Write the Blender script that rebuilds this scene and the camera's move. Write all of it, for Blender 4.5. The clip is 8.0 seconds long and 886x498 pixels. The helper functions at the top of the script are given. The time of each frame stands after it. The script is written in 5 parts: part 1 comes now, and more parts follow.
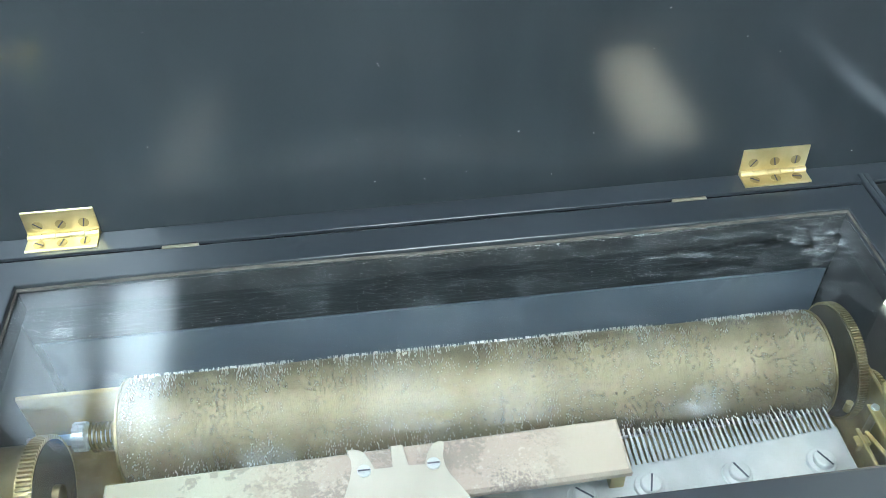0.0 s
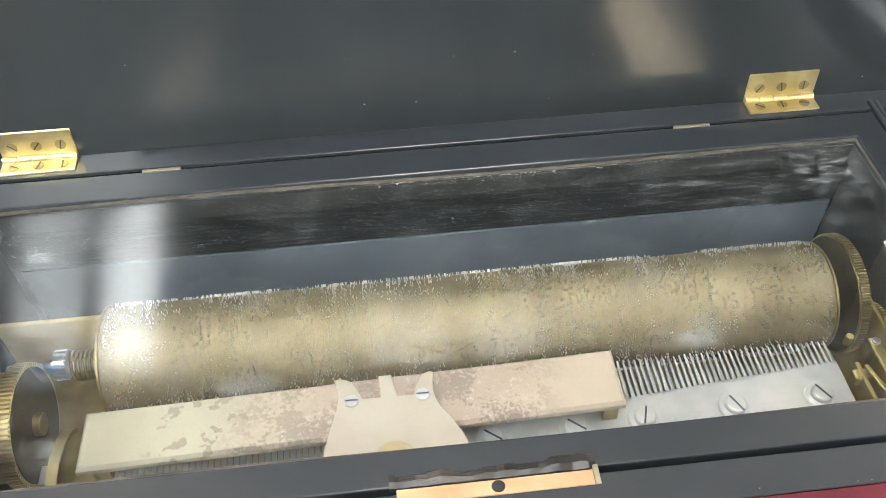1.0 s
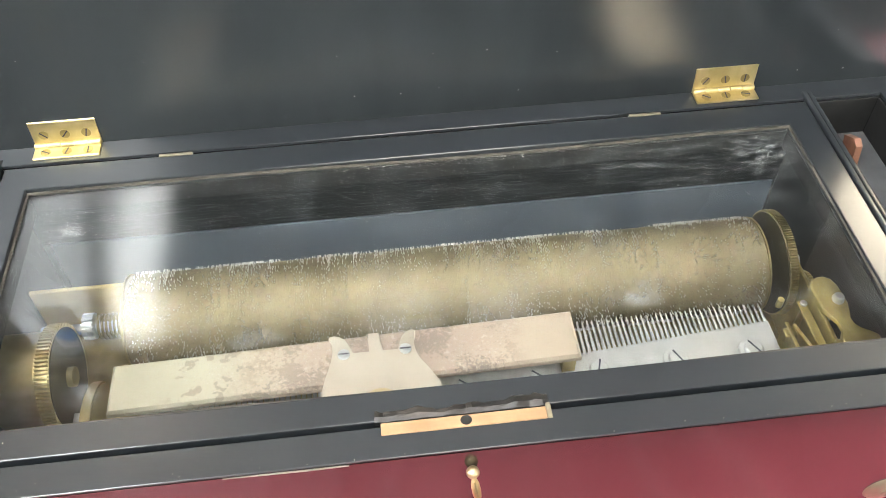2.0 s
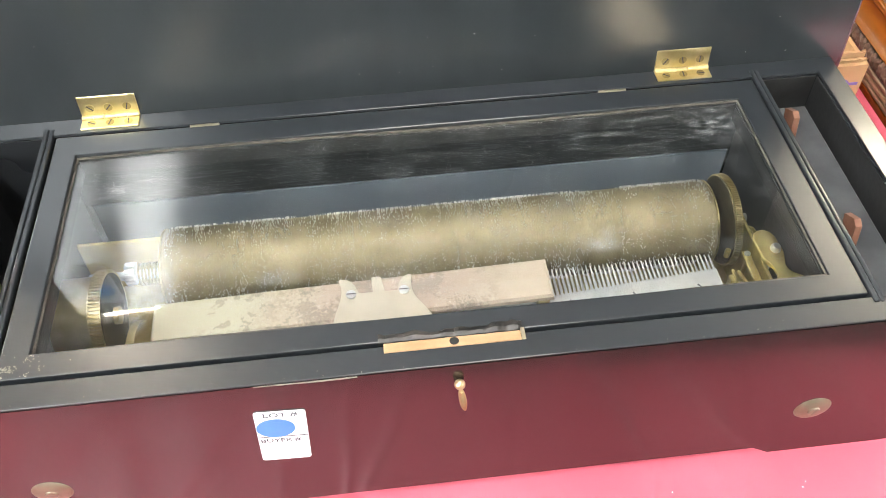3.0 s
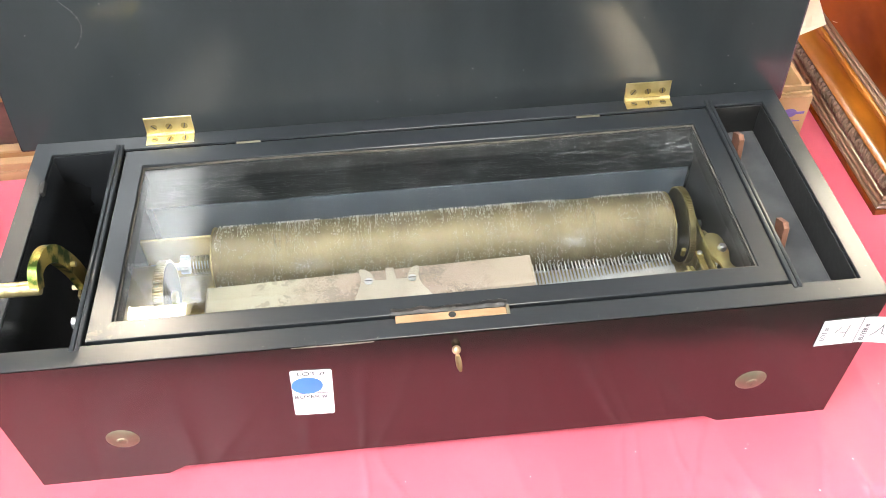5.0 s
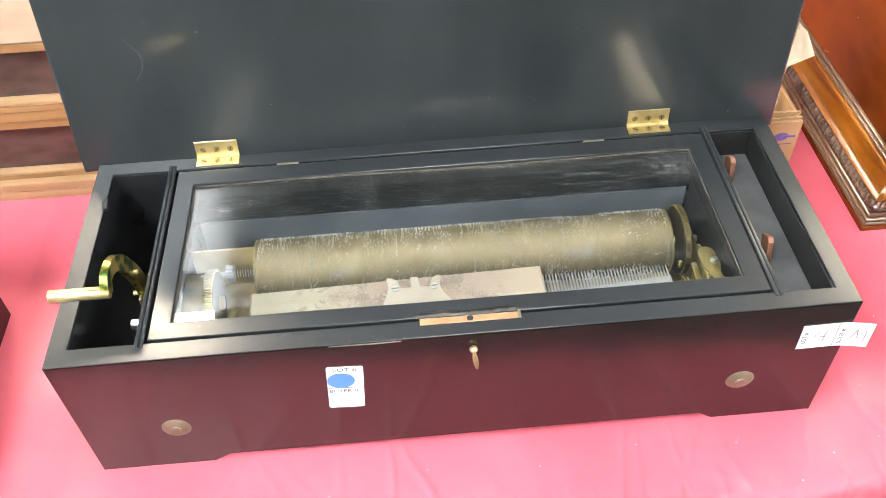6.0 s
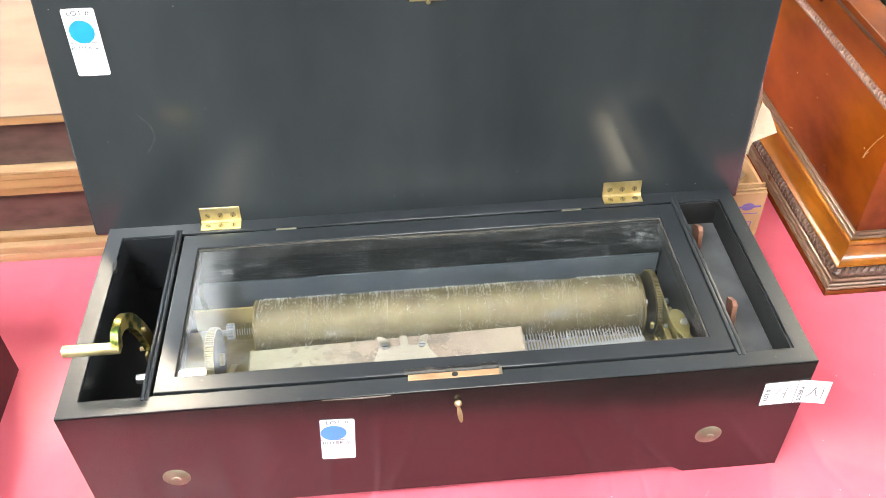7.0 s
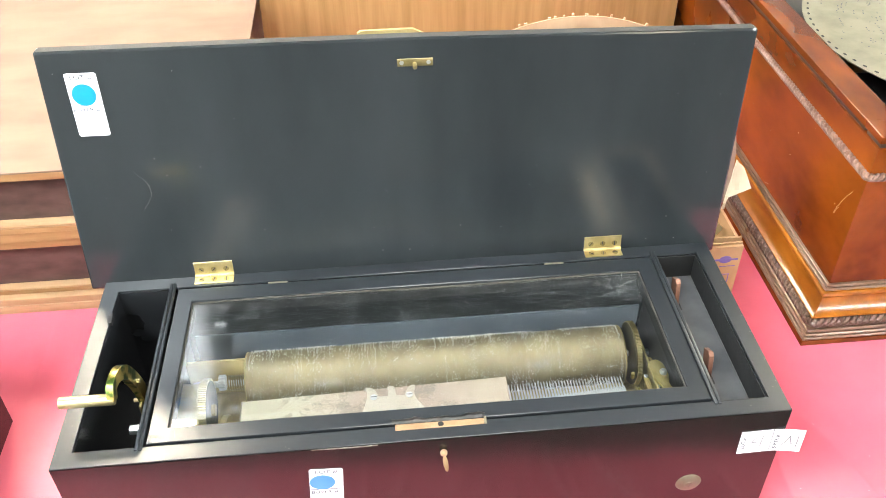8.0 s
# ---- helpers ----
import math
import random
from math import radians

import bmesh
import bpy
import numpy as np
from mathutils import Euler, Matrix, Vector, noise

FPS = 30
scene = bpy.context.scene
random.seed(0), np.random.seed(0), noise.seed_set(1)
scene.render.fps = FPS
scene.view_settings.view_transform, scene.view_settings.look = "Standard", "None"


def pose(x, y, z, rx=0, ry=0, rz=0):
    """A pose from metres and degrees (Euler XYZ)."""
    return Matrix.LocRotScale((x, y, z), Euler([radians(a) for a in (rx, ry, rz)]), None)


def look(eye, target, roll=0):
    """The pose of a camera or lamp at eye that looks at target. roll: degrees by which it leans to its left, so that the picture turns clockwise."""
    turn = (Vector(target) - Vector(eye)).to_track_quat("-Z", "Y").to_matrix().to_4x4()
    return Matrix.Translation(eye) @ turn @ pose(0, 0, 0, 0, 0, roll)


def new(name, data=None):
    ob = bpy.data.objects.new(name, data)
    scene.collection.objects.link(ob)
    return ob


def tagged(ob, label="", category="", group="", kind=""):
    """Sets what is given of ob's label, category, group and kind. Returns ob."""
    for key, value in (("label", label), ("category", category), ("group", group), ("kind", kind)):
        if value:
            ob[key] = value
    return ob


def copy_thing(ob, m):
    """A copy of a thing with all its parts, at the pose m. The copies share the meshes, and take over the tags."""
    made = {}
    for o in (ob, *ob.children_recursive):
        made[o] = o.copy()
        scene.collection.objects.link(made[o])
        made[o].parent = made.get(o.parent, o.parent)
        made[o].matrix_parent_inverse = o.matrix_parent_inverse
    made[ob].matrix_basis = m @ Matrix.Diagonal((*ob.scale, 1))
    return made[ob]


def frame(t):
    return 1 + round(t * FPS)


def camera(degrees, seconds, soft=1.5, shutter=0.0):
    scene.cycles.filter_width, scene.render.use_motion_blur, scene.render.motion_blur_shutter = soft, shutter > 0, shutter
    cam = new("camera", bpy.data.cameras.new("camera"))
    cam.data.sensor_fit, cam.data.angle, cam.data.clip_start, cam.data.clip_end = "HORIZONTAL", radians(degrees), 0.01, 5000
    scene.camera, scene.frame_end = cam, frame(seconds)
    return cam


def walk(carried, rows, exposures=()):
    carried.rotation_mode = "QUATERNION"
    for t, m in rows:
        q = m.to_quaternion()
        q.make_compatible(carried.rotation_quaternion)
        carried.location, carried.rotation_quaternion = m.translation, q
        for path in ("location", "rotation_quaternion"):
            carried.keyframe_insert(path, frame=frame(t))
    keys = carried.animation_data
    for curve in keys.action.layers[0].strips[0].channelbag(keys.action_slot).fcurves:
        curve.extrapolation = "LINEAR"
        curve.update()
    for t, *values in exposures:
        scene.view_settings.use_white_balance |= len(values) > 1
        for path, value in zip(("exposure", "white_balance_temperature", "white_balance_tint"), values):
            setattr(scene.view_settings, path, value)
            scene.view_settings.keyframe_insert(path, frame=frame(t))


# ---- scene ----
cam = camera(54.2, 8.0, soft=0.9)
PATH = [
    (0, (-0.031, -0.16, 1.28), (0.101, 1.275, -0.107), -1.7),
    (0.5, (-0.031, -0.154, 1.265), (0.098, 1.227, -0.176), -1.6),
    (1, (-0.027, -0.153, 1.262), (0.098, 1.182, -0.222), -1.2),
    (1.5, (-0.022, -0.17, 1.289), (0.104, 1.134, -0.222), -1.0),
    (1.7, (-0.021, -0.183, 1.298), (0.106, 1.124, -0.211), -1.1),
    (2.8, (-0.022, -0.267, 1.348), (0.104, 1.027, -0.172), -1.2),
    (3, (-0.025, -0.282, 1.361), (0.103, 1.006, -0.164), -1.1),
    (3.5, (-0.026, -0.316, 1.378), (0.101, 0.972, -0.146), -1.1),
    (4, (-0.023, -0.337, 1.399), (0.102, 0.96, -0.119), -1.0),
    (4.2, (-0.022, -0.344, 1.406), (0.095, 0.965, -0.102), -1.1),
    (5.3, (-0.033, -0.411, 1.457), (0.077, 0.937, -0.016), -1.2),
    (5.5, (-0.034, -0.427, 1.467), (0.063, 0.929, 0.001), -1.5),
    (6, (-0.036, -0.447, 1.505), (0.039, 0.918, 0.044), -2.2),
    (6.5, (-0.034, -0.466, 1.526), (0.045, 0.935, 0.101), -1.9),
    (7, (-0.035, -0.49, 1.549), (0.071, 0.973, 0.189), -1.1),
    (7.5, (-0.034, -0.504, 1.56), (0.097, 1.007, 0.257), -0.7),
    (8, (-0.032, -0.511, 1.574), (0.103, 1.023, 0.299), -0.6),
]
EXPOSURES = [(0, 0.70, 5450, 0), (0.3, 0.73, 5950, 4), (0.7, 0.67, 6350, 8), (1.1, 0.60, 6700, 11), (1.6, 0.65, 6750, 11), (3.5, 0.70, 6750, 11), (4.2, 0.72, 6700, 11), (5.5, 0.71, 6650, 11),
             (6, 0.67, 6600, 10), (6.5, 0.66, 6600, 10), (7, 0.74, 6550, 10), (7.5, 0.85, 6450, 9), (8, 0.85, 6450, 8)]
walk(cam, [(t, look(eye, target, roll)) for t, eye, target, roll in PATH], EXPOSURES)

# ---- light: a dim room world and a grid of ceiling troffers (built below) ----
world = bpy.data.worlds.new("room_world")
scene.world = world
world.use_nodes = True
world.node_tree.nodes["Background"].inputs[0].default_value = (0.75, 0.85, 1.0, 1)
world.node_tree.nodes["Background"].inputs[1].default_value = 0.05
LAMP = 110.0
CEIL = 2.75


# ---- materials ----
def material(name, base, rough=0.5, metal=0.0, second=None, scale=40.0, bump=0.0, bump_scale=300.0, stretch=(1, 1, 1),
             rough_var=0.1, spec=0.5, coat=0.0, detail=6.0, contrast=(0.35, 0.65), random_piece=0.0):
    """A principled surface whose colour and roughness vary at two scales, with a fine relief."""
    m = bpy.data.materials.new(name)
    m.use_nodes = True
    nt = m.node_tree
    n, l = nt.nodes, nt.links
    p = n["Principled BSDF"]
    p.inputs["Metallic"].default_value = metal
    p.inputs["Specular IOR Level"].default_value = spec
    p.inputs["Coat Weight"].default_value = coat
    p.inputs["Coat Roughness"].default_value = 0.08
    tc = n.new("ShaderNodeTexCoord")
    mp = n.new("ShaderNodeMapping")
    mp.inputs["Scale"].default_value = stretch
    l.new(tc.outputs["Object"], mp.inputs["Vector"])
    nz = n.new("ShaderNodeTexNoise")
    nz.inputs["Scale"].default_value = scale
    nz.inputs["Detail"].default_value = detail
    l.new(mp.outputs[0], nz.inputs["Vector"])
    ramp = n.new("ShaderNodeValToRGB")
    ramp.color_ramp.elements[0].position, ramp.color_ramp.elements[1].position = contrast
    ramp.color_ramp.elements[0].color = (*base, 1)
    ramp.color_ramp.elements[1].color = (*(second or base), 1)
    l.new(nz.outputs[0], ramp.inputs[0])
    colour = ramp.outputs[0]
    if random_piece:
        oi = n.new("ShaderNodeObjectInfo")
        mr0 = n.new("ShaderNodeMapRange")
        mr0.inputs["To Min"].default_value = 1 - random_piece
        mr0.inputs["To Max"].default_value = 1 + random_piece
        l.new(oi.outputs["Random"], mr0.inputs["Value"])
        mx = n.new("ShaderNodeVectorMath")
        mx.operation = "SCALE"
        l.new(colour, mx.inputs[0])
        l.new(mr0.outputs[0], mx.inputs["Scale"])
        colour = mx.outputs[0]
    l.new(colour, p.inputs["Base Color"])
    nz2 = n.new("ShaderNodeTexNoise")
    nz2.inputs["Scale"].default_value = bump_scale
    nz2.inputs["Detail"].default_value = 4
    l.new(mp.outputs[0], nz2.inputs["Vector"])
    mr = n.new("ShaderNodeMapRange")
    mr.inputs["To Min"].default_value = max(0.02, rough - rough_var)
    mr.inputs["To Max"].default_value = rough + rough_var
    big = n.new("ShaderNodeTexNoise")
    big.inputs["Scale"].default_value = scale * 0.35
    big.inputs["Detail"].default_value = 8
    l.new(tc.outputs["Object"], big.inputs["Vector"])
    l.new(big.outputs[0], mr.inputs["Value"])
    l.new(mr.outputs[0], p.inputs["Roughness"])
    if bump:
        b = n.new("ShaderNodeBump")
        b.inputs["Strength"].default_value = bump
        b.inputs["Distance"].default_value = 0.001
        l.new(nz2.outputs[0], b.inputs["Height"])
        l.new(b.outputs[0], p.inputs["Normal"])
    return m


LACQUER = material("black_lacquer", (0.015, 0.016, 0.018), 0.22, 0, (0.019, 0.021, 0.023), 14, 0.0, 500, rough_var=0.03, detail=3, contrast=(0.2, 0.8))
LID_LACQUER = material("lid_lacquer", (0.0165, 0.0192, 0.0212), 0.12, 0, (0.0262, 0.0300, 0.0325), 6, 0.0, 400, rough_var=0.04, spec=0.5, detail=4, contrast=(0.3, 0.7), stretch=(1.6, 1, 0.45))
RIM_LACQUER = material("worn_rim_lacquer", (0.0145, 0.0169, 0.0197), 0.20, 0, (0.0230, 0.0267, 0.0308), 14, 0.03, 420, rough_var=0.07, spec=0.36, detail=5, contrast=(0.25, 0.75), stretch=(0.5, 0.9, 1))
RIM_LACQUER.node_tree.nodes["Principled BSDF"].inputs["Coat Weight"].default_value = 0.35
RIM_LACQUER.node_tree.nodes["Principled BSDF"].inputs["Coat Roughness"].default_value = 0.32
DECK_LACQUER = material("scuffed_deck_lacquer", (0.046, 0.049, 0.053), 0.34, 0, (0.088, 0.092, 0.097), 26, 0.03, 500, rough_var=0.04, spec=0.5)
FRONT_LACQUER = material("front_lacquer", (0.006, 0.0042, 0.0036), 0.21, 0, (0.009, 0.007, 0.006), 10, 0.01, 300, rough_var=0.03, spec=0.62, detail=3, contrast=(0.2, 0.8))
INSIDE_BLACK = material("inside_black_paint", (0.008, 0.008, 0.008), 0.5, 0, (0.016, 0.016, 0.016), 25, 0.2, 200)
BACK_BLACK = material("dusty_black_backboard", (0.0070, 0.0078, 0.0084), 0.6, 0, (0.030, 0.0325, 0.035), 150, 0.35, 260, stretch=(0.25, 4, 4), contrast=(0.54, 0.74), detail=8, spec=0.2)
# Blue-grey lining; the glass's reflected haze is put into its lighter colour.
HAZE_LINER = material("haze_lightened_liner", (0.066, 0.078, 0.094), 0.34, 0, (0.080, 0.094, 0.112), 18, 0.03, 300, rough_var=0.04)
DULL_BLACK = material("dull_black_stain", (0.006, 0.006, 0.006), 0.6, 0, (0.012, 0.012, 0.012), 60, 0.1, 300, spec=0.3)
TORN_WOOD = material("torn_black_wood", (0.006, 0.006, 0.006), 0.36, 0, (0.045, 0.036, 0.030), 120, 0.35, 400, stretch=(0.35, 1.5, 1.5), contrast=(0.5, 0.78))
PUTTY = material("dusty_putty", (0.022, 0.019, 0.016), 0.7, 0, (0.075, 0.066, 0.055), 60, 0.3, 300)
BRASS = material("brass", (0.50, 0.415, 0.21), 0.36, 1, (0.66, 0.56, 0.32), 60, 0.08, 400)
TRAIN_BRASS = material("pale_dusty_brass", (0.30, 0.240, 0.090), 0.38, 0.85, (0.48, 0.395, 0.165), 60, 0.1, 400)
# Oily brass, with the shade on the wheel face put into its near-black colour.
SHADOW_BRASS = material("oily_shaded_brass", (0.018, 0.015, 0.008), 0.55, 0.1, (0.040, 0.034, 0.018), 90, 0.2, 400, spec=0.2)
DARK_BRASS = material("very_dark_brass", (0.085, 0.070, 0.038), 0.45, 0.9, (0.15, 0.125, 0.07), 40, 0.1, 300)
LOCK_BRASS = material("dull_lock_brass", (0.27, 0.160, 0.086), 0.5, 0.2, (0.35, 0.22, 0.125), 50, 0.1, 400, spec=0.35)
KEY_BRASS = material("worn_key_brass", (0.46, 0.35, 0.20), 0.42, 0.8, (0.56, 0.44, 0.27), 50, 0.1, 400)
FITTING_BRASS = material("pale_yellow_brass", (0.42, 0.33, 0.14), 0.45, 0.25, (0.50, 0.41, 0.19), 50, 0.1, 300)
OLD_BRASS = material("tarnished_brass", (0.27, 0.22, 0.105), 0.42, 1, (0.42, 0.35, 0.18), 50, 0.1, 300)
GREEN_BRASS = material("verdigris_brass", (0.55, 0.42, 0.13), 0.32, 1, (0.07, 0.11, 0.025), 60, 0.1, 300, contrast=(0.46, 0.56))
CYL_BRASS = material("cylinder_brass", (0.152, 0.127, 0.073), 0.54, 0.75, (0.232, 0.195, 0.117), 38, 0.15, 900, stretch=(1.3, 1, 1), contrast=(0.28, 0.72), rough_var=0.08, detail=9)
STEEL = material("steel", (0.62, 0.64, 0.65), 0.32, 1, (0.74, 0.76, 0.76), 60, 0.05, 500)
COMB_STEEL = material("pale_comb_steel", (0.45, 0.455, 0.445), 0.4, 0.65, (0.53, 0.535, 0.525), 60, 0.05, 500)
BRIDGE = material("plain_nickel", (0.54, 0.49, 0.41), 0.42, 0.8, (0.48, 0.42, 0.34), 30, 0.05, 400)
COPPER = material("copper", (0.46, 0.36, 0.20), 0.4, 1, (0.52, 0.42, 0.25), 40)
PIN = material("pin_steel", (0.64, 0.63, 0.60), 0.3, 1, (0.74, 0.73, 0.70), 90)
PIN_TIP = material("filed_pin_tip", (0.11, 0.095, 0.075), 0.5, 0.6, (0.16, 0.14, 0.115), 90)
WHITE = material("white_paper", (0.68, 0.69, 0.73), 0.55, 0, (0.72, 0.73, 0.76), 60, 0.05, 300)
BLUE = material("blue_dot", (0.055, 0.20, 0.70), 0.5, 0, (0.06, 0.22, 0.74), 60)
CYAN = material("cyan_dot", (0.0, 0.20, 0.60), 0.5, 0, (0.0, 0.23, 0.64), 60)
DUST = material("dust", (0.14, 0.145, 0.14), 0.8, 0, (0.28, 0.28, 0.27), 50)
PURPLE = material("violet_print", (0.13, 0.085, 0.33), 0.6, 0, (0.16, 0.11, 0.37), 60)
SCUFF = material("bare_scuff", (0.15, 0.135, 0.11), 0.6, 0, (0.27, 0.25, 0.21), 90)
PEN = material("pen_ink", (0.10, 0.10, 0.12), 0.6)
INK = material("ink", (0.03, 0.03, 0.05), 0.6)
TAN_WOOD = material("bare_wood_lever", (0.135, 0.058, 0.036), 0.5, 0, (0.21, 0.098, 0.062), 120, 0.1, 300, stretch=(1, 1, 0.2))
CLOTH = material("red_vinyl_cloth", (0.57, 0.102, 0.145), 0.32, 0, (0.64, 0.130, 0.178), 6, 0.05, 250, rough_var=0.05, spec=0.32)
MAHOGANY = material("mahogany", (0.046, 0.0075, 0.0014), 0.24, 0, (0.205, 0.047, 0.0040), 4.2, 0.03, 200, stretch=(2.2, 1.1, 2.2), spec=0.3, contrast=(0.30, 0.68), detail=4)
AMBER = material("amber_mahogany", (0.17, 0.052, 0.005), 0.24, 0, (0.34, 0.115, 0.012), 7, 0.03, 200, stretch=(3, 0.9, 3), coat=0.05, spec=0.4)
# Near-black brown that paints the soft shadow inside the grooves.
GROOVE = material("shaded_groove", (0.03, 0.010, 0.005), 0.6, 0, (0.05, 0.016, 0.008), 40)
MAHOGANY_DARK = material("mahogany_dark", (0.105, 0.046, 0.022), 0.34, 0, (0.165, 0.080, 0.042), 30, 0.1, 200)
REED = material("reeded_brown_mahogany", (0.105, 0.052, 0.030), 0.30, 0, (0.165, 0.092, 0.056), 30, 0.08, 200, coat=0.15)
ROPE_DARK = material("dark_carved_rope", (0.075, 0.040, 0.028), 0.30, 0, (0.14, 0.082, 0.060), 60, 0.1, 200)
ROPE = material("carved_rope", (0.13, 0.068, 0.048), 0.45, 0, (0.20, 0.115, 0.085), 60, 0.1, 200)
OAK = material("light_oak", (0.27, 0.135, 0.052), 0.4, 0, (0.36, 0.20, 0.09), 12, 0.06, 220, stretch=(0.6, 6, 6))
# Paler copy of the oak: light falling on the ledges is put into its colour.
OAK_PALE = material("lit_pale_oak", (0.33, 0.195, 0.10), 0.38, 0, (0.43, 0.275, 0.155), 14, 0.06, 220, stretch=(0.6, 6, 6))
OAK_TOP = material("pale_oak_top", (0.180, 0.116, 0.082), 0.6, 0, (0.215, 0.146, 0.105), 9, 0.05, 200, stretch=(0.9, 2.2, 2.2), spec=0.2, detail=10)
ROSEWOOD = material("rosewood_panel", (0.054, 0.029, 0.025), 0.34, 0, (0.100, 0.058, 0.048), 24, 0.05, 200, stretch=(1, 2.5, 2.5))
PANELLING = material("veneer_panel", (0.26, 0.145, 0.052), 0.4, 0, (0.37, 0.215, 0.088), 10, 0.04, 200, stretch=(9, 9, 0.5), contrast=(0.3, 0.7))
WASHER = material("dull_washer", (0.165, 0.145, 0.10), 0.42, 0.6, (0.22, 0.195, 0.14), 60, 0.1, 400)
CARD = material("cardboard", (0.40, 0.24, 0.12), 0.8, 0, (0.46, 0.29, 0.15), 30, 0.15, 200)
PAPER = material("cream_paper", (0.60, 0.53, 0.40), 0.7, 0, (0.70, 0.63, 0.49), 30, 0.05, 200)
PALE_DISC = material("pale_disc", (0.27, 0.21, 0.155), 0.5, 0.2, (0.33, 0.27, 0.20), 30, 0.1, 200)
LEATHER = material("brown_disc", (0.44, 0.27, 0.16), 0.5, 0.1, (0.52, 0.34, 0.21), 30, 0.1, 200)
ZINC = material("zinc_disc", (0.115, 0.108, 0.072), 0.6, 0.2, (0.165, 0.155, 0.108), 30, 0.1, 200)
WALL = material("wall_paint", (0.62, 0.60, 0.56), 0.7, 0, (0.68, 0.66, 0.62), 3, 0.1, 80)
CEILING = material("ceiling_tile", (0.27, 0.27, 0.26), 0.9, 0, (0.33, 0.33, 0.32), 40, 0.3, 120)
FLOOR = material("grey_carpet", (0.028, 0.027, 0.025), 0.9, 0, (0.045, 0.043, 0.04), 60, 0.4, 250)
DARK_VOID = material("dark_hole", (0.004, 0.004, 0.004), 0.8)


def lamp_material(name, colour, strength):
    m = bpy.data.materials.new(name)
    m.use_nodes = True
    nt = m.node_tree
    e = nt.nodes.new("ShaderNodeEmission")
    e.inputs[0].default_value = (*colour, 1)
    e.inputs[1].default_value = strength
    nt.links.new(e.outputs[0], nt.nodes["Material Output"].inputs[0])
    return m


def glass_material():
    """Clear glass with a thin film of dust, and smears that have shapes of their own."""
    m = bpy.data.materials.new("dusty_glass")
    m.use_nodes = True
    n, l = m.node_tree.nodes, m.node_tree.links
    p = n["Principled BSDF"]
    p.inputs["Base Color"].default_value = (0.97, 0.99, 0.985, 1)
    p.inputs["Transmission Weight"].default_value = 1
    p.inputs["Roughness"].default_value = 0.0
    p.inputs["IOR"].default_value = 1.5
    d = n.new("ShaderNodeBsdfDiffuse")
    d.inputs[0].default_value = (0.6, 0.63, 0.65, 1)
    tc = n.new("ShaderNodeTexCoord")

    def streaks(scale, stretch, a, b, hi, detail=10):
        mp = n.new("ShaderNodeMapping")
        mp.inputs["Scale"].default_value = stretch
        l.new(tc.outputs["Object"], mp.inputs["Vector"])
        t = n.new("ShaderNodeTexNoise")
        t.inputs["Scale"].default_value, t.inputs["Detail"].default_value, t.inputs["Roughness"].default_value = scale, detail, 0.68
        l.new(mp.outputs[0], t.inputs["Vector"])
        r = n.new("ShaderNodeMapRange")
        r.inputs["From Min"].default_value, r.inputs["From Max"].default_value = a, b
        r.inputs["To Max"].default_value = hi
        l.new(t.outputs[0], r.inputs["Value"])
        return r.outputs[0]

    def calc(op, a, b):
        q = n.new("ShaderNodeMath")
        q.operation = op
        for k, v in enumerate((a, b)):
            if isinstance(v, float):
                q.inputs[k].default_value = v
            else:
                l.new(v, q.inputs[k])
        return q.outputs[0]

    def round_spot(x, y, rx, ry):
        """1 in the middle of an oval, 0 at its rim."""
        mp = n.new("ShaderNodeMapping")
        mp.vector_type = "TEXTURE"
        mp.inputs["Location"].default_value = (x, y, 0.915)
        mp.inputs["Scale"].default_value = (rx, ry, 1)
        l.new(tc.outputs["Object"], mp.inputs["Vector"])
        g = n.new("ShaderNodeTexGradient")
        g.gradient_type = "SPHERICAL"
        l.new(mp.outputs[0], g.inputs[0])
        return g.outputs["Fac"]

    total = calc("ADD", streaks(34, (1, 1, 1), 0.50, 0.85, 0.04), 0.002)
    total = calc("ADD", total, streaks(120, (0.12, 1.4, 1), 0.60, 0.80, 0.045))
    total = calc("ADD", total, calc("MULTIPLY", round_spot(0.236, 0.194, 0.034, 0.030), streaks(130, (0.8, 1.6, 1), 0.50, 0.68, 0.22)))
    total = calc("ADD", total, calc("MULTIPLY", round_spot(0.17, 0.192, 0.11, 0.026), streaks(110, (0.25, 1.4, 1), 0.56, 0.72, 0.16)))
    total = calc("ADD", total, calc("MULTIPLY", round_spot(-0.215, 0.182, 0.055, 0.024), streaks(90, (0.6, 1.3, 1), 0.56, 0.70, 0.18)))
    for x, y, rx, ry in ((0.117, 0.086, 0.020, 0.008), (-0.098, 0.083, 0.017, 0.008), (0.128, 0.096, 0.010, 0.006), (-0.188, 0.057, 0.013, 0.009)):
        total = calc("ADD", total, calc("MULTIPLY", round_spot(x, y, rx, ry), streaks(90, (1, 1, 1), 0.42, 0.62, 0.16)))
    mix = n.new("ShaderNodeMixShader")
    l.new(total, mix.inputs[0])
    l.new(p.outputs[0], mix.inputs[1])
    l.new(d.outputs[0], mix.inputs[2])
    l.new(mix.outputs[0], n["Material Output"].inputs[0])
    return m


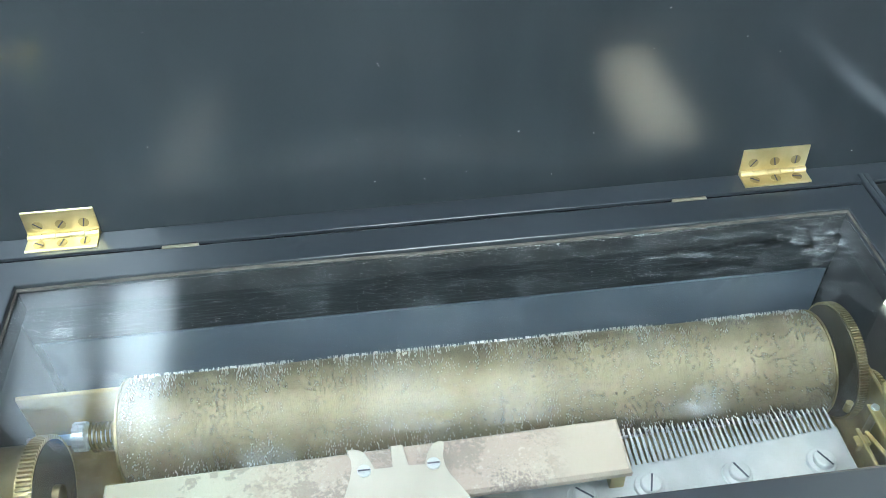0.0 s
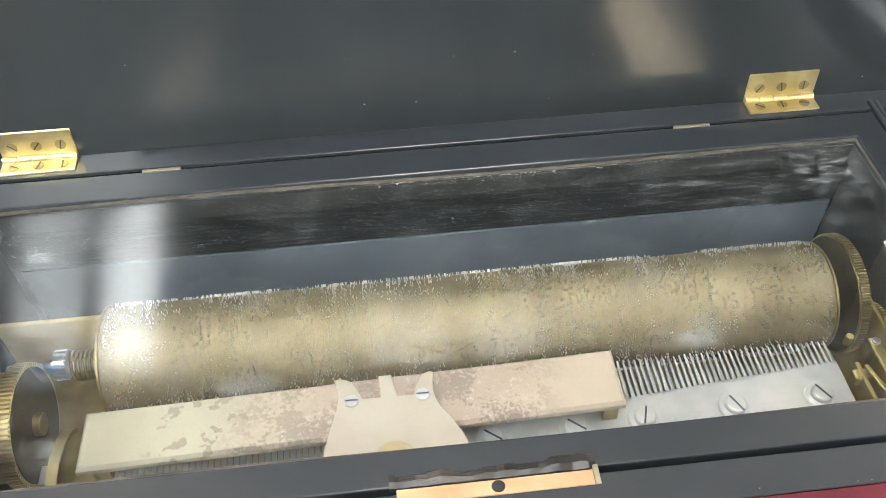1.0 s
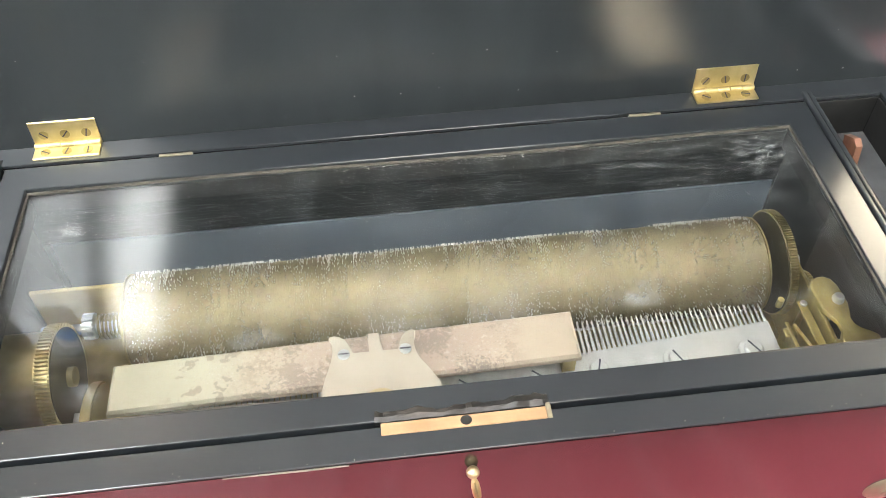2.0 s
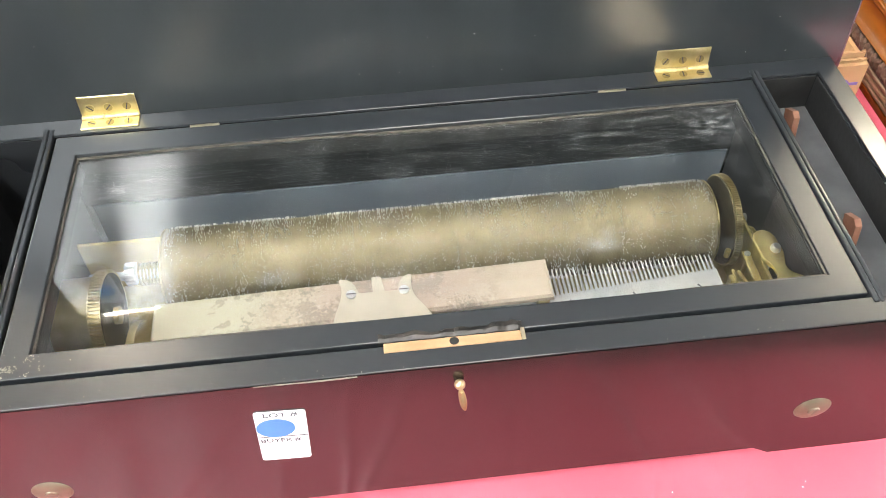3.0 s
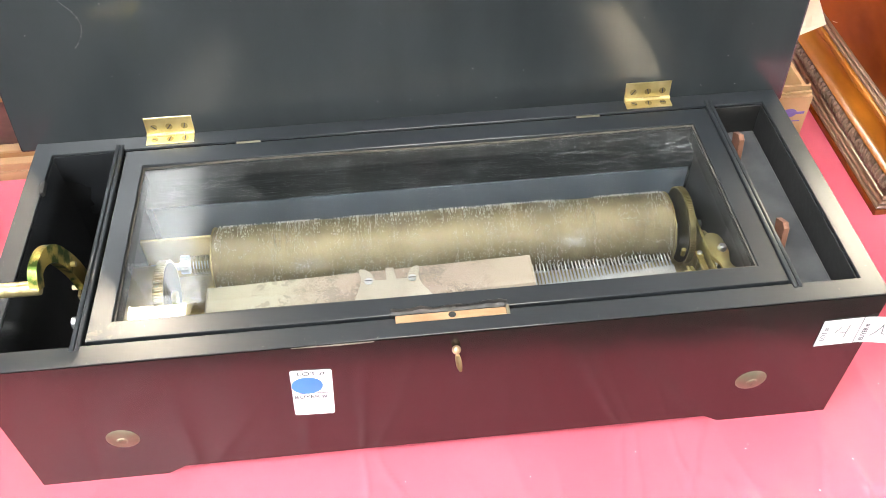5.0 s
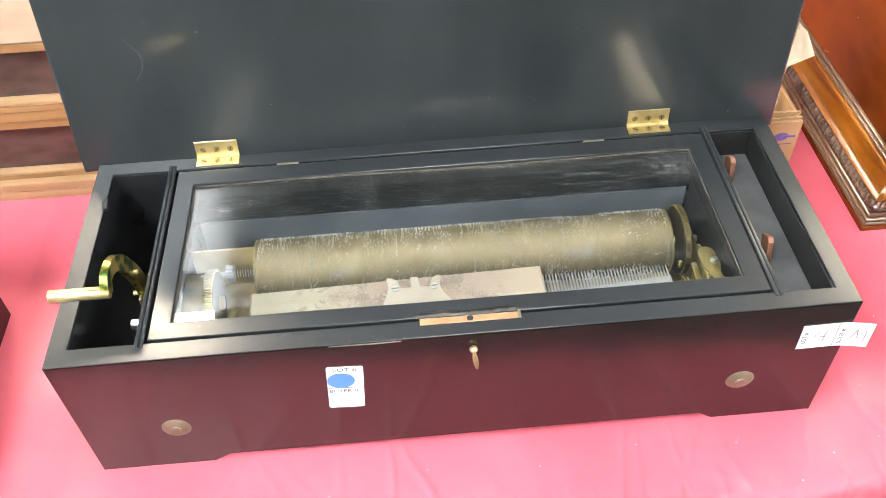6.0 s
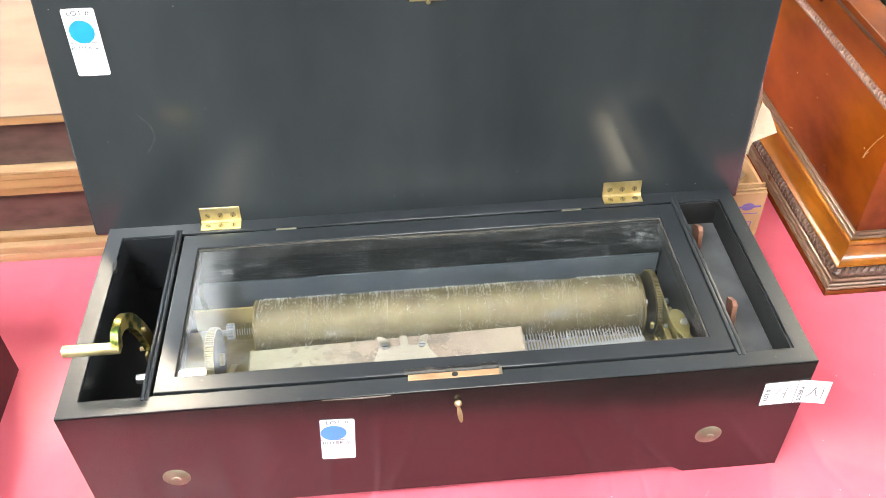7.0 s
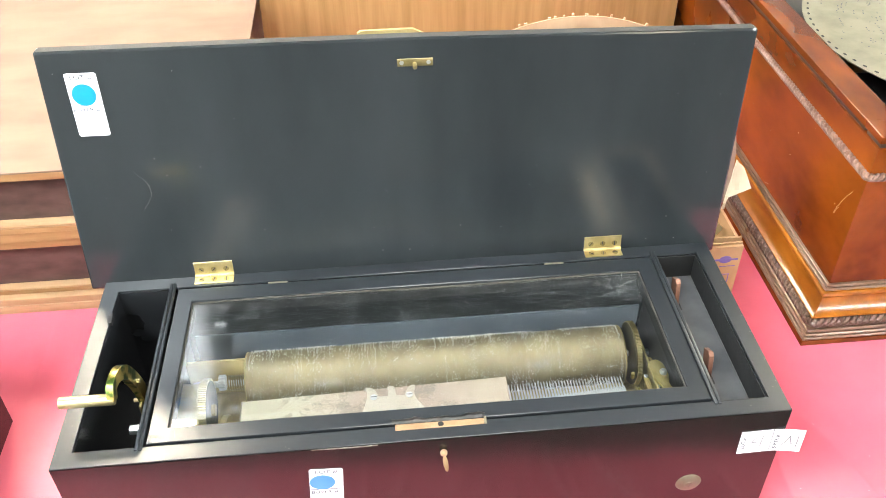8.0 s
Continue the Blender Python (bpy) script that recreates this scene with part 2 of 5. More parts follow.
def tarnished_nickel():
    """Pale nickel: one end greenish with a few clear-edged blotches, the middle crusted pink and brown, the other end clean."""
    m = material("tarnished_nickel", (0.365, 0.302, 0.232), 0.5, 0.5, (0.405, 0.330, 0.258), 14, 0.25, 600, rough_var=0.08)
    n, l = m.node_tree.nodes, m.node_tree.links
    p = n["Principled BSDF"]
    tc = n.new("ShaderNodeTexCoord")
    sep = n.new("ShaderNodeSeparateXYZ")
    l.new(tc.outputs["Object"], sep.inputs[0])

    def noise_at(scale, detail, rough):
        t = n.new("ShaderNodeTexNoise")
        t.inputs["Scale"].default_value, t.inputs["Detail"].default_value, t.inputs["Roughness"].default_value = scale, detail, rough
        l.new(tc.outputs["Object"], t.inputs["Vector"])
        return t.outputs[0]

    def span(value, a, b, lo, hi):
        r = n.new("ShaderNodeMapRange")
        r.inputs["From Min"].default_value, r.inputs["From Max"].default_value = a, b
        r.inputs["To Min"].default_value, r.inputs["To Max"].default_value = lo, hi
        l.new(value, r.inputs["Value"])
        return r.outputs[0]

    def calc(op, a, b):
        q = n.new("ShaderNodeMath")
        q.operation = op
        l.new(a, q.inputs[0])
        l.new(b, q.inputs[1])
        return q.outputs[0]

    def blend(factor, a, colour):
        q = n.new("ShaderNodeMix")
        q.data_type = "RGBA"
        l.new(factor, q.inputs["Factor"])
        l.new(a, q.inputs["A"])
        q.inputs["B"].default_value = (*colour, 1)
        return q.outputs["Result"]

    x = sep.outputs["X"]
    base = p.inputs["Base Color"].links[0].from_socket
    base = blend(span(x, -0.13, -0.06, 0.7, 0.0), base, (0.37, 0.355, 0.265))
    middle = calc("MULTIPLY", span(x, -0.135, -0.075, 0.0, 1.0), span(x, 0.030, 0.062, 1.0, 0.0))
    wide = noise_at(26, 3, 0.5)
    fine = noise_at(420, 6, 0.65)
    pink = calc("MULTIPLY", middle, span(calc("ADD", wide, fine), 0.82, 1.02, 0.20, 0.90))
    base = blend(pink, base, (0.335, 0.260, 0.208))
    crust = calc("MULTIPLY", middle, span(calc("ADD", noise_at(55, 2, 0.5), fine), 1.00, 1.07, 0.0, 0.75))
    base = blend(crust, base, (0.185, 0.145, 0.120))
    flecks = calc("MULTIPLY", middle, span(noise_at(330, 3, 0.6), 0.60, 0.66, 0.0, 0.6))
    base = blend(flecks, base, (0.50, 0.42, 0.335))
    patch = calc("MULTIPLY", span(x, -0.165, -0.15, 0.0, 1.0), span(x, -0.085, -0.07, 1.0, 0.0))
    base = blend(calc("MULTIPLY", patch, span(noise_at(95, 4, 0.55), 0.565, 0.585, 0.0, 0.8)), base, (0.225, 0.195, 0.155))
    l.new(base, p.inputs["Base Color"])
    return m


def ringed(m, depth):
    """Fine turned bands round a shaft that lies along x, in colour and gloss, and small pink stains."""
    n, l = m.node_tree.nodes, m.node_tree.links
    p = n["Principled BSDF"]
    old = p.inputs["Base Color"].links[0].from_socket
    rough = p.inputs["Roughness"].links[0].from_socket
    tc = n.new("ShaderNodeTexCoord")
    bands = []
    for across, round_it in ((500, 170), (150, 90)):
        mp = n.new("ShaderNodeMapping")
        mp.inputs["Scale"].default_value = (across, round_it, round_it)
        l.new(tc.outputs["Object"], mp.inputs["Vector"])
        nz = n.new("ShaderNodeTexNoise")
        nz.inputs["Scale"].default_value, nz.inputs["Detail"].default_value = 1, 2
        l.new(mp.outputs[0], nz.inputs["Vector"])
        bands.append(nz.outputs[0])
    both = n.new("ShaderNodeMath")
    both.operation = "ADD"
    l.new(bands[0], both.inputs[0])
    l.new(bands[1], both.inputs[1])
    tone = n.new("ShaderNodeMapRange")
    tone.inputs["From Min"].default_value, tone.inputs["From Max"].default_value = 0.7, 1.3
    tone.inputs["To Min"].default_value, tone.inputs["To Max"].default_value = 1 - depth, 1 + depth
    l.new(both.outputs[0], tone.inputs["Value"])
    sc = n.new("ShaderNodeVectorMath")
    sc.operation = "SCALE"
    l.new(old, sc.inputs[0])
    l.new(tone.outputs[0], sc.inputs["Scale"])
    spot = n.new("ShaderNodeTexNoise")
    spot.inputs["Scale"].default_value, spot.inputs["Detail"].default_value = 130, 5
    l.new(tc.outputs["Object"], spot.inputs["Vector"])
    pick = n.new("ShaderNodeMapRange")
    pick.inputs["From Min"].default_value, pick.inputs["From Max"].default_value = 0.52, 0.66
    pick.inputs["To Max"].default_value = 0.4
    l.new(spot.outputs[0], pick.inputs["Value"])
    mix = n.new("ShaderNodeMix")
    mix.data_type = "RGBA"
    l.new(pick.outputs[0], mix.inputs["Factor"])
    l.new(sc.outputs[0], mix.inputs["A"])
    mix.inputs["B"].default_value = (0.25, 0.185, 0.128, 1)
    l.new(mix.outputs["Result"], p.inputs["Base Color"])
    gloss = n.new("ShaderNodeMath")
    gloss.operation = "MULTIPLY"
    l.new(rough, gloss.inputs[0])
    l.new(tone.outputs[0], gloss.inputs[1])
    l.new(gloss.outputs[0], p.inputs["Roughness"])


def wavy(m, strength, distance, scale):
    """A slow unevenness in a hand-polished surface."""
    n, l = m.node_tree.nodes, m.node_tree.links
    tc = n.new("ShaderNodeTexCoord")
    nz = n.new("ShaderNodeTexNoise")
    nz.inputs["Scale"].default_value, nz.inputs["Detail"].default_value = scale, 1
    l.new(tc.outputs["Object"], nz.inputs["Vector"])
    b = n.new("ShaderNodeBump")
    b.inputs["Strength"].default_value, b.inputs["Distance"].default_value = strength, distance
    l.new(nz.outputs[0], b.inputs["Height"])
    l.new(b.outputs[0], n["Principled BSDF"].inputs["Normal"])


def dotted(m, dark, scale, edge0, edge1):
    """Small dark dots over a surface's colour: pits, and the pins' shadows painted in."""
    n, l = m.node_tree.nodes, m.node_tree.links
    p = n["Principled BSDF"]
    old = p.inputs["Base Color"].links[0].from_socket
    tc = n.new("ShaderNodeTexCoord")
    v = n.new("ShaderNodeTexVoronoi")
    v.inputs["Scale"].default_value = scale
    l.new(tc.outputs["Object"], v.inputs["Vector"])
    mr = n.new("ShaderNodeMapRange")
    mr.inputs["From Min"].default_value, mr.inputs["From Max"].default_value = edge0, edge1
    mr.inputs["To Min"].default_value, mr.inputs["To Max"].default_value = dark, 1.0
    l.new(v.outputs["Distance"], mr.inputs["Value"])
    mx = n.new("ShaderNodeVectorMath")
    mx.operation = "SCALE"
    l.new(old, mx.inputs[0])
    l.new(mr.outputs[0], mx.inputs["Scale"])
    l.new(mx.outputs[0], p.inputs["Base Color"])


ringed(CYL_BRASS, 0.17)
dotted(CYL_BRASS, 0.30, 500, 0.10, 0.24)
wavy(LID_LACQUER, 1.0, 0.0012, 7)
NICKEL = tarnished_nickel()
GLASS = glass_material()
DIFFUSER = lamp_material("troffer_diffuser", (0.94, 1.0, 1.02), LAMP)
DIM_DIFFUSER = lamp_material("old_tube_diffuser", (0.92, 1.0, 1.04), LAMP * 0.30)
MID_DIFFUSER = lamp_material("worn_tube_diffuser", (0.94, 1.0, 1.02), LAMP * 0.62)
FILL_DIFFUSER = lamp_material("overhead_fill_diffuser", (1.0, 0.97, 0.92), LAMP * 0.17)
BRIGHT_DIFFUSER = lamp_material("new_tube_diffuser", (1.0, 0.88, 0.70), LAMP * 0.95)
WARM_DIFFUSER = lamp_material("warm_diffuser", (1.0, 0.86, 0.60), LAMP * 0.175)
SIDE_DIFFUSER = lamp_material("side_diffuser", (1.0, 0.90, 0.70), LAMP * 0.34)
FAINT_DIFFUSER = lamp_material("faint_diffuser", (1.0, 0.92, 0.74), LAMP * 0.05)


# ---- mesh helpers ----
def box(bm, x0, x1, y0, y1, z0, z1, bevel=0.0, segments=1):
    g = bmesh.ops.create_cube(bm, size=1, matrix=Matrix.Translation(((x0 + x1) / 2, (y0 + y1) / 2, (z0 + z1) / 2)) @ Matrix.Diagonal((x1 - x0, y1 - y0, z1 - z0, 1)))
    if bevel:
        edges = {e for v in g["verts"] for e in v.link_edges}
        bmesh.ops.bevel(bm, geom=list(edges), offset=bevel, segments=segments, affect="EDGES", profile=0.5)
    return bm


def tube(bm, a, b, r0, r1=None, sides=24, bevel=0.0):
    """A solid round bar from a to b."""
    a, b = Vector(a), Vector(b)
    turn = (b - a).to_track_quat("Z", "Y").to_matrix().to_4x4()
    g = bmesh.ops.create_cone(bm, cap_ends=True, segments=sides, radius1=r0, radius2=r0 if r1 is None else r1, depth=(b - a).length,
                              matrix=Matrix.Translation((a + b) / 2) @ turn)
    if bevel:
        caps = {e for v in g["verts"] for e in v.link_edges if any(len(f.verts) > 4 for f in e.link_faces)}
        bmesh.ops.bevel(bm, geom=list(caps), offset=bevel, segments=2, affect="EDGES", profile=0.5)
    return bm


def extrude(bm, outline, z0, z1, m=None, bevel=0.0):
    """A flat outline of (x, y), counter-clockwise, made into a slab from z0 to z1, then moved by m."""
    m = m or Matrix()
    low = [bm.verts.new(m @ Vector((x, y, z0))) for x, y in outline]
    high = [bm.verts.new(m @ Vector((x, y, z1))) for x, y in outline]
    n = len(outline)
    top = bm.faces.new(high)
    bm.faces.new(low[::-1])
    for i in range(n):
        bm.faces.new((low[i], low[(i + 1) % n], high[(i + 1) % n], high[i]))
    if bevel:
        bmesh.ops.bevel(bm, geom=list(top.edges), offset=bevel, segments=1, affect="EDGES", profile=0.5)
    return bm


def sweep(bm, path, section, closed=False):
    """A section of (u, v) carried along a path of points; u lies level across the path, v upright to both."""
    rings = []
    n = len(path)
    for i, p in enumerate(path):
        p = Vector(p)
        before = Vector(path[i - 1]) if (i or closed) else p
        after = Vector(path[(i + 1) % n]) if (i < n - 1 or closed) else p
        d = (after - before).normalized()
        side = d.cross(Vector((0, 0, 1)))
        side = side.normalized() if side.length > 1e-4 else Vector((1, 0, 0))
        up = side.cross(d)
        rings.append([bm.verts.new(p + side * u + up * v) for u, v in section])
    k = len(section)
    for i in range(n if closed else n - 1):
        a, b = rings[i], rings[(i + 1) % n]
        for j in range(k):
            bm.faces.new((a[j], a[(j + 1) % k], b[(j + 1) % k], b[j]))
    if not closed:
        bm.faces.new(rings[0][::-1])
        bm.faces.new(rings[-1])
    return bm


def rail(bm, outline, z0, z1, e):
    """A mitred strip: its long top edges softened, its mitres left sharp."""
    extrude(bm, outline, z0, z1)
    long = [q for q in bm.edges if min(v.co.z for v in q.verts) > z1 - 1e-6 and min(abs(q.verts[0].co.x - q.verts[1].co.x), abs(q.verts[0].co.y - q.verts[1].co.y)) < 1e-6]
    bmesh.ops.bevel(bm, geom=long, offset=e, segments=2, affect="EDGES", profile=0.5)
    return bm


def circle(r, n, cx=0.0, cy=0.0, ry=None):
    return [(cx + r * math.cos(2 * math.pi * i / n), cy + (ry or r) * math.sin(2 * math.pi * i / n)) for i in range(n)]


def gear_outline(r, teeth, depth):
    out = []
    for i in range(teeth):
        for k, rr in ((0.0, r - depth), (0.3, r - depth), (0.42, r), (0.88, r)):
            a = 2 * math.pi * (i + k) / teeth
            out.append((rr * math.cos(a), rr * math.sin(a)))
    return out


ALONG_X = Matrix(((0, 0, 1, 0), (1, 0, 0, 0), (0, 1, 0, 0), (0, 0, 0, 1)))   # outline (y, z), thickness along x


def smooth(me, angle=20):
    me.polygons.foreach_set("use_smooth", [True] * len(me.polygons))
    me.set_sharp_from_angle(angle=radians(angle))


def to_mesh(name, bm, mat, m=None):
    if m is not None:
        bm.transform(m)
    bmesh.ops.recalc_face_normals(bm, faces=bm.faces)
    me = bpy.data.meshes.new(name)
    bm.to_mesh(me)
    bm.free()
    me.materials.append(mat)
    smooth(me)
    return me


def thing(name, at, label, category, group="", kind=""):
    e = new(name)
    e.empty_display_size = 0.02
    e.location = at
    return tagged(e, label, category, group, kind)


def under(ob, parent):
    ob.parent = parent
    if parent.data is None:
        ob.matrix_parent_inverse = Matrix.Translation(-Vector(parent.location))
    return ob


def part(name, bm, mat, parent, label="", m=None):
    ob = under(new(name, to_mesh(name, bm, mat, m)), parent)
    if label:
        ob["label"] = label
    return ob


def solo(name, bm, mat, label="", category="", kind="", m=None):
    return tagged(new(name, to_mesh(name, bm, mat, m)), label, category, "", kind)


def lettering(name, text, size, m, parent, mat=None, label="", narrow=1.0):
    """Raised letters, lying in the plane of m, as a mesh."""
    cu = bpy.data.curves.new(name, "FONT")
    cu.body, cu.size, cu.extrude, cu.resolution_u = text, size, 0.00008, 3
    cu.align_x, cu.align_y = "CENTER", "CENTER"
    tmp = bpy.data.objects.new(name, cu)
    me = bpy.data.meshes.new_from_object(tmp)
    bpy.data.objects.remove(tmp)
    me.transform(m @ Matrix.Diagonal((narrow, 1, 1, 1)))
    me.materials.clear()
    me.materials.append(mat or INK)
    ob = under(new(name, me), parent)
    if label:
        ob["label"] = label
    return ob


B = bmesh.new


def flakes(count, place, size, seed):
    """Many tiny flat uneven flakes; place gives each one's spot."""
    rng = random.Random(seed)
    verts, faces = [], []
    for _ in range(count):
        x, y, z = place(rng)
        r0 = size * rng.uniform(0.5, 1.3)
        st, a0 = rng.uniform(1, 2.4), rng.uniform(0, 6.28)
        b = len(verts)
        for k in range(5):
            a = 2 * math.pi * k / 5
            u, v = st * r0 * math.cos(a) * rng.uniform(0.7, 1.1), r0 * math.sin(a) * rng.uniform(0.7, 1.1)
            verts.append((x + u * math.cos(a0) - v * math.sin(a0), y + u * math.sin(a0) + v * math.cos(a0), z))
        faces.append(tuple(range(b, b + 5)))
    return verts, faces


def flake_mesh(name, data, mat, parent, label, m=None):
    me = bpy.data.meshes.new(name)
    me.from_pydata(data[0], [], data[1])
    if m is not None:
        me.transform(m)
    me.materials.append(mat)
    return tagged(under(new(name, me), parent), label, "", "", "stuff")


# ---- the room ----
T = 0.75        # table top
ZT = 0.918      # rim of the box


def room():
    x0, x1, y0, y1 = -4.6, 5.0, -5.2, 3.4
    bm = box(B(), x0, x1, y0, y1, -0.1, 0.0)
    solo("floor", bm, FLOOR, "dull grey carpeted room floor", "floor", "structure")
    bm = box(B(), x0, x1, y0, y1, CEIL, CEIL + 0.1)
    x = x0
    while x < x1:
        box(bm, x - 0.012, x + 0.012, y0, y1, CEIL - 0.006, CEIL + 0.001)
        x += 0.61
    y = y0
    while y < y1:
        box(bm, x0, x1, y - 0.012, y + 0.012, CEIL - 0.007, CEIL + 0.001)
        y += 1.22
    solo("ceiling", bm, CEILING, "grey suspended ceiling with metal grid", "ceiling", "structure")
    for name, b in (("wall_north", (x0, x1, y1, y1 + 0.1)), ("wall_south", (x0, x1, y0 - 0.1, y0)),
                    ("wall_west", (x0 - 0.1, x0, y0, y1)), ("wall_east", (x1, x1 + 0.1, y0, y1))):
        solo(name, box(B(), *b, 0.0, CEIL), WALL, "plain off-white painted room wall", "wall", "structure")


def ceiling_light(left, right):
    t = thing("ceiling_light", (0, 0, CEIL), "fluorescent troffer set in the grey ceiling, out of view", "ceiling light", "ceiling lights")
    fr = B()
    for b in ((-0.30, 0.30, -0.61, -0.58), (-0.30, 0.30, 0.58, 0.61), (-0.30, -0.24, -0.58, 0.58), (0.24, 0.30, -0.58, 0.58), (-0.034, 0.034, -0.58, 0.58)):
        box(fr, *b, CEIL - 0.035, CEIL - 0.008)
    part("frame", fr, CEILING, t)
    for x, half, mat in ((-0.130, 0.1, left), (0.125, 0.08, right)):
        part("diffuser", box(B(), x - half, x + half, -0.579, 0.579, CEIL - 0.03, CEIL - 0.012), mat, t, "glowing white diffuser")
    return t


room()
near = ceiling_light(DIM_DIFFUSER, MID_DIFFUSER)
near.location = (-0.98, -1.02, CEIL)
# Unseen fill light, added above the box to brighten its inside and the cloth.
overhead_fill = ceiling_light(FILL_DIFFUSER, FILL_DIFFUSER)
overhead_fill.location = (0.15, -0.05, CEIL)
# More unseen troffers, added far off to light the room.
first = ceiling_light(DIFFUSER, DIFFUSER)
first.location = (4.2, -0.85, CEIL)
for gx, gy in ((3.0, -3.4), (-3.5, -0.85), (-3.5, 2.15), (-3.5, -3.45), (4.2, 2.15)):
    copy_thing(first, Matrix.Translation((gx, gy, CEIL)))


def panel_light(x, y, w, l, mat, label):
    t = thing("ceiling_light", (x, y, CEIL), label, "ceiling light", "ceiling lights")
    part("frame", box(B(), x - w / 2 - 0.03, x + w / 2 + 0.03, y - l / 2 - 0.03, y + l / 2 + 0.03, CEIL - 0.02, CEIL - 0.008), CEILING, t)
    part("diffuser", box(B(), x - w / 2, x + w / 2, y - l / 2, y + l / 2, CEIL - 0.03, CEIL - 0.021), mat, t, "glowing diffuser")


panel_light(-0.93, 2.01, 0.20, 1.02, BRIGHT_DIFFUSER, "bright warm-white panel light on the ceiling")
panel_light(1.28, -3.30, 0.33, 1.10, WARM_DIFFUSER, "small warm panel light on the ceiling")
panel_light(1.85, 1.69, 0.42, 0.54, SIDE_DIFFUSER, "small warm panel light on the ceiling")
panel_light(-1.17, -3.70, 0.30, 0.90, FAINT_DIFFUSER, "small warm panel light on the ceiling")


# ---- the tables with their cloth ----
def open_cloth(x, y):
    """How far a spot lies clear of what stands on the cloth: 0 under a thing, 1 well away."""
    d = 9.0
    for x0, x1, y0, y1 in ((-0.36, 0.36, -0.01, 0.27), (-1.11, -0.21, 0.39, 1.2), (0.49, 1.3, 0.225, 1.1), (0.19, 0.44, 0.31, 0.53), (-0.93, -0.48, -0.12, 0.22), (-0.22, 0.52, 0.89, 1.21)):
        dx, dy = max(x0 - x, 0, x - x1), max(y0 - y, 0, y - y1)
        d = min(d, math.hypot(dx, dy))
    return min(1.0, d / 0.05) ** 1.3


def edge(x):
    """The table's front edge, a little askew to the box."""
    return -0.098 + 0.06 * x


# creases in front of the box: place at its foot, place at the table's edge, height, half width
CREASES = ((0.162, 0.140, 0.0026, 0.0036), (0.238, 0.192, 0.0030, 0.0040), (0.205, 0.208, 0.0016, 0.0032), (-0.203, -0.150, 0.0019, 0.0036), (-0.214, -0.250, 0.0016, 0.0040),
           (-0.060, -0.020, 0.0028, 0.0040), (-0.072, -0.066, 0.0022, 0.0034), (-0.30, -0.335, 0.0015, 0.0045), (0.345, 0.315, 0.0026, 0.0042), (0.055, 0.070, 0.0010, 0.0060), (0.40, 0.43, 0.0028, 0.0060),
           (-0.190, -0.105, 0.0012, 0.0034), (0.172, 0.160, 0.0014, 0.0030), (-0.12, -0.12, 0.0008, 0.0050))


def tablecloth():
    """One sheet over the table, creased, its front edge bent down over the table's edge."""
    bm = B()
    xs = [-1.5 + 0.02 * i for i in range(50)] + [-0.5 + 0.00175 * i for i in range(600)] + [0.55 + 0.023 * i for i in range(51)]
    nx, ny = len(xs) - 1, 190
    y1 = 1.25
    grid = []
    for j in range(ny + 1):
        row = []
        for x in xs:
            front = edge(x) - 0.004 * max(0.0, noise.noise(Vector((x * 22, 0, 6)))) - 0.002 * noise.noise(Vector((x * 60, 0, 9)))
            y = front + (y1 - front) * (j / ny) ** 1.35
            k = open_cloth(x, y)
            z = T
            if k > 0:
                ridge = max(0.0, 1 - 5.5 * abs(noise.noise(Vector((x * 7.5 + 0.6 * y, y * 2.6, 0.3)))))
                ridge2 = max(0.0, 1 - 6 * abs(noise.noise(Vector((x * 3.1, y * 9.0, 7.7)))))
                z += k * (0.0016 * ridge ** 2 + 0.0010 * ridge2 ** 2 + 0.0022 * noise.noise(Vector((x * 8, y * 5, 2))) + 0.0006 * noise.noise(Vector((x * 40, y * 25, 3))))
            if y < 0.012 and -0.5 < x < 0.55:
                v = min(1.0, max(0.0, -y / 0.09))
                fade = min(1.0, max(0.0, (0.012 - y) / 0.018))
                for a, b, amp, wide in CREASES:
                    d = (x - a - (b - a) * v - 0.004 * noise.noise(Vector((a * 50, y * 30, 1)))) / (wide * (0.8 + 0.5 * v))
                    z += fade * 0.8 * amp * (0.5 + 0.7 * v) * math.exp(-d * d)
                # short gathers along the edge
                near = max(0.0, 1 - (y - front) / 0.045)
                g = noise.noise(Vector((x * 26, y * 7, 11)))
                z += near ** 1.5 * 0.0026 * max(0.0, 1 - 4.5 * abs(g)) ** 1.5
            row.append(bm.verts.new((x, y, z)))
        grid.append(row)
    skirt = []
    for drop, out in ((0.002, 0.006), (0.006, 0.010), (0.014, 0.013), (0.03, 0.014), (0.07, 0.015), (0.2, 0.02), (0.4, 0.025), (0.6, 0.03)):
        skirt.append([bm.verts.new((v.co.x, v.co.y - out - (0.004 + 0.02 * drop) * noise.noise(Vector((v.co.x * 14, drop * 3, 4))), v.co.z - drop)) for v in grid[0]])
    rows = skirt[::-1] + grid
    for a, b in zip(rows, rows[1:]):
        for i in range(nx):
            bm.faces.new((a[i], a[i + 1], b[i + 1], b[i]))
    cloth = solo("tablecloth", bm, CLOTH, "shiny creased red vinyl cloth covering the table", "tablecloth")
    smooth(cloth.data, 100)
    rng = random.Random(12)
    spots = [v.co.copy() for v in cloth.data.vertices if (0.36 < v.co.x < 0.56 and -0.07 < v.co.y < 0.3) or (-0.36 < v.co.x < 0.36 and -0.08 < v.co.y < -0.02)]
    spots = rng.sample(spots, 26)
    flake_mesh("lint", flakes(len(spots), lambda g: tuple(spots.pop() + Vector((0, 0, 0.0004))), 0.0005, 13), WHITE, cloth, "white specks of lint")
    return cloth


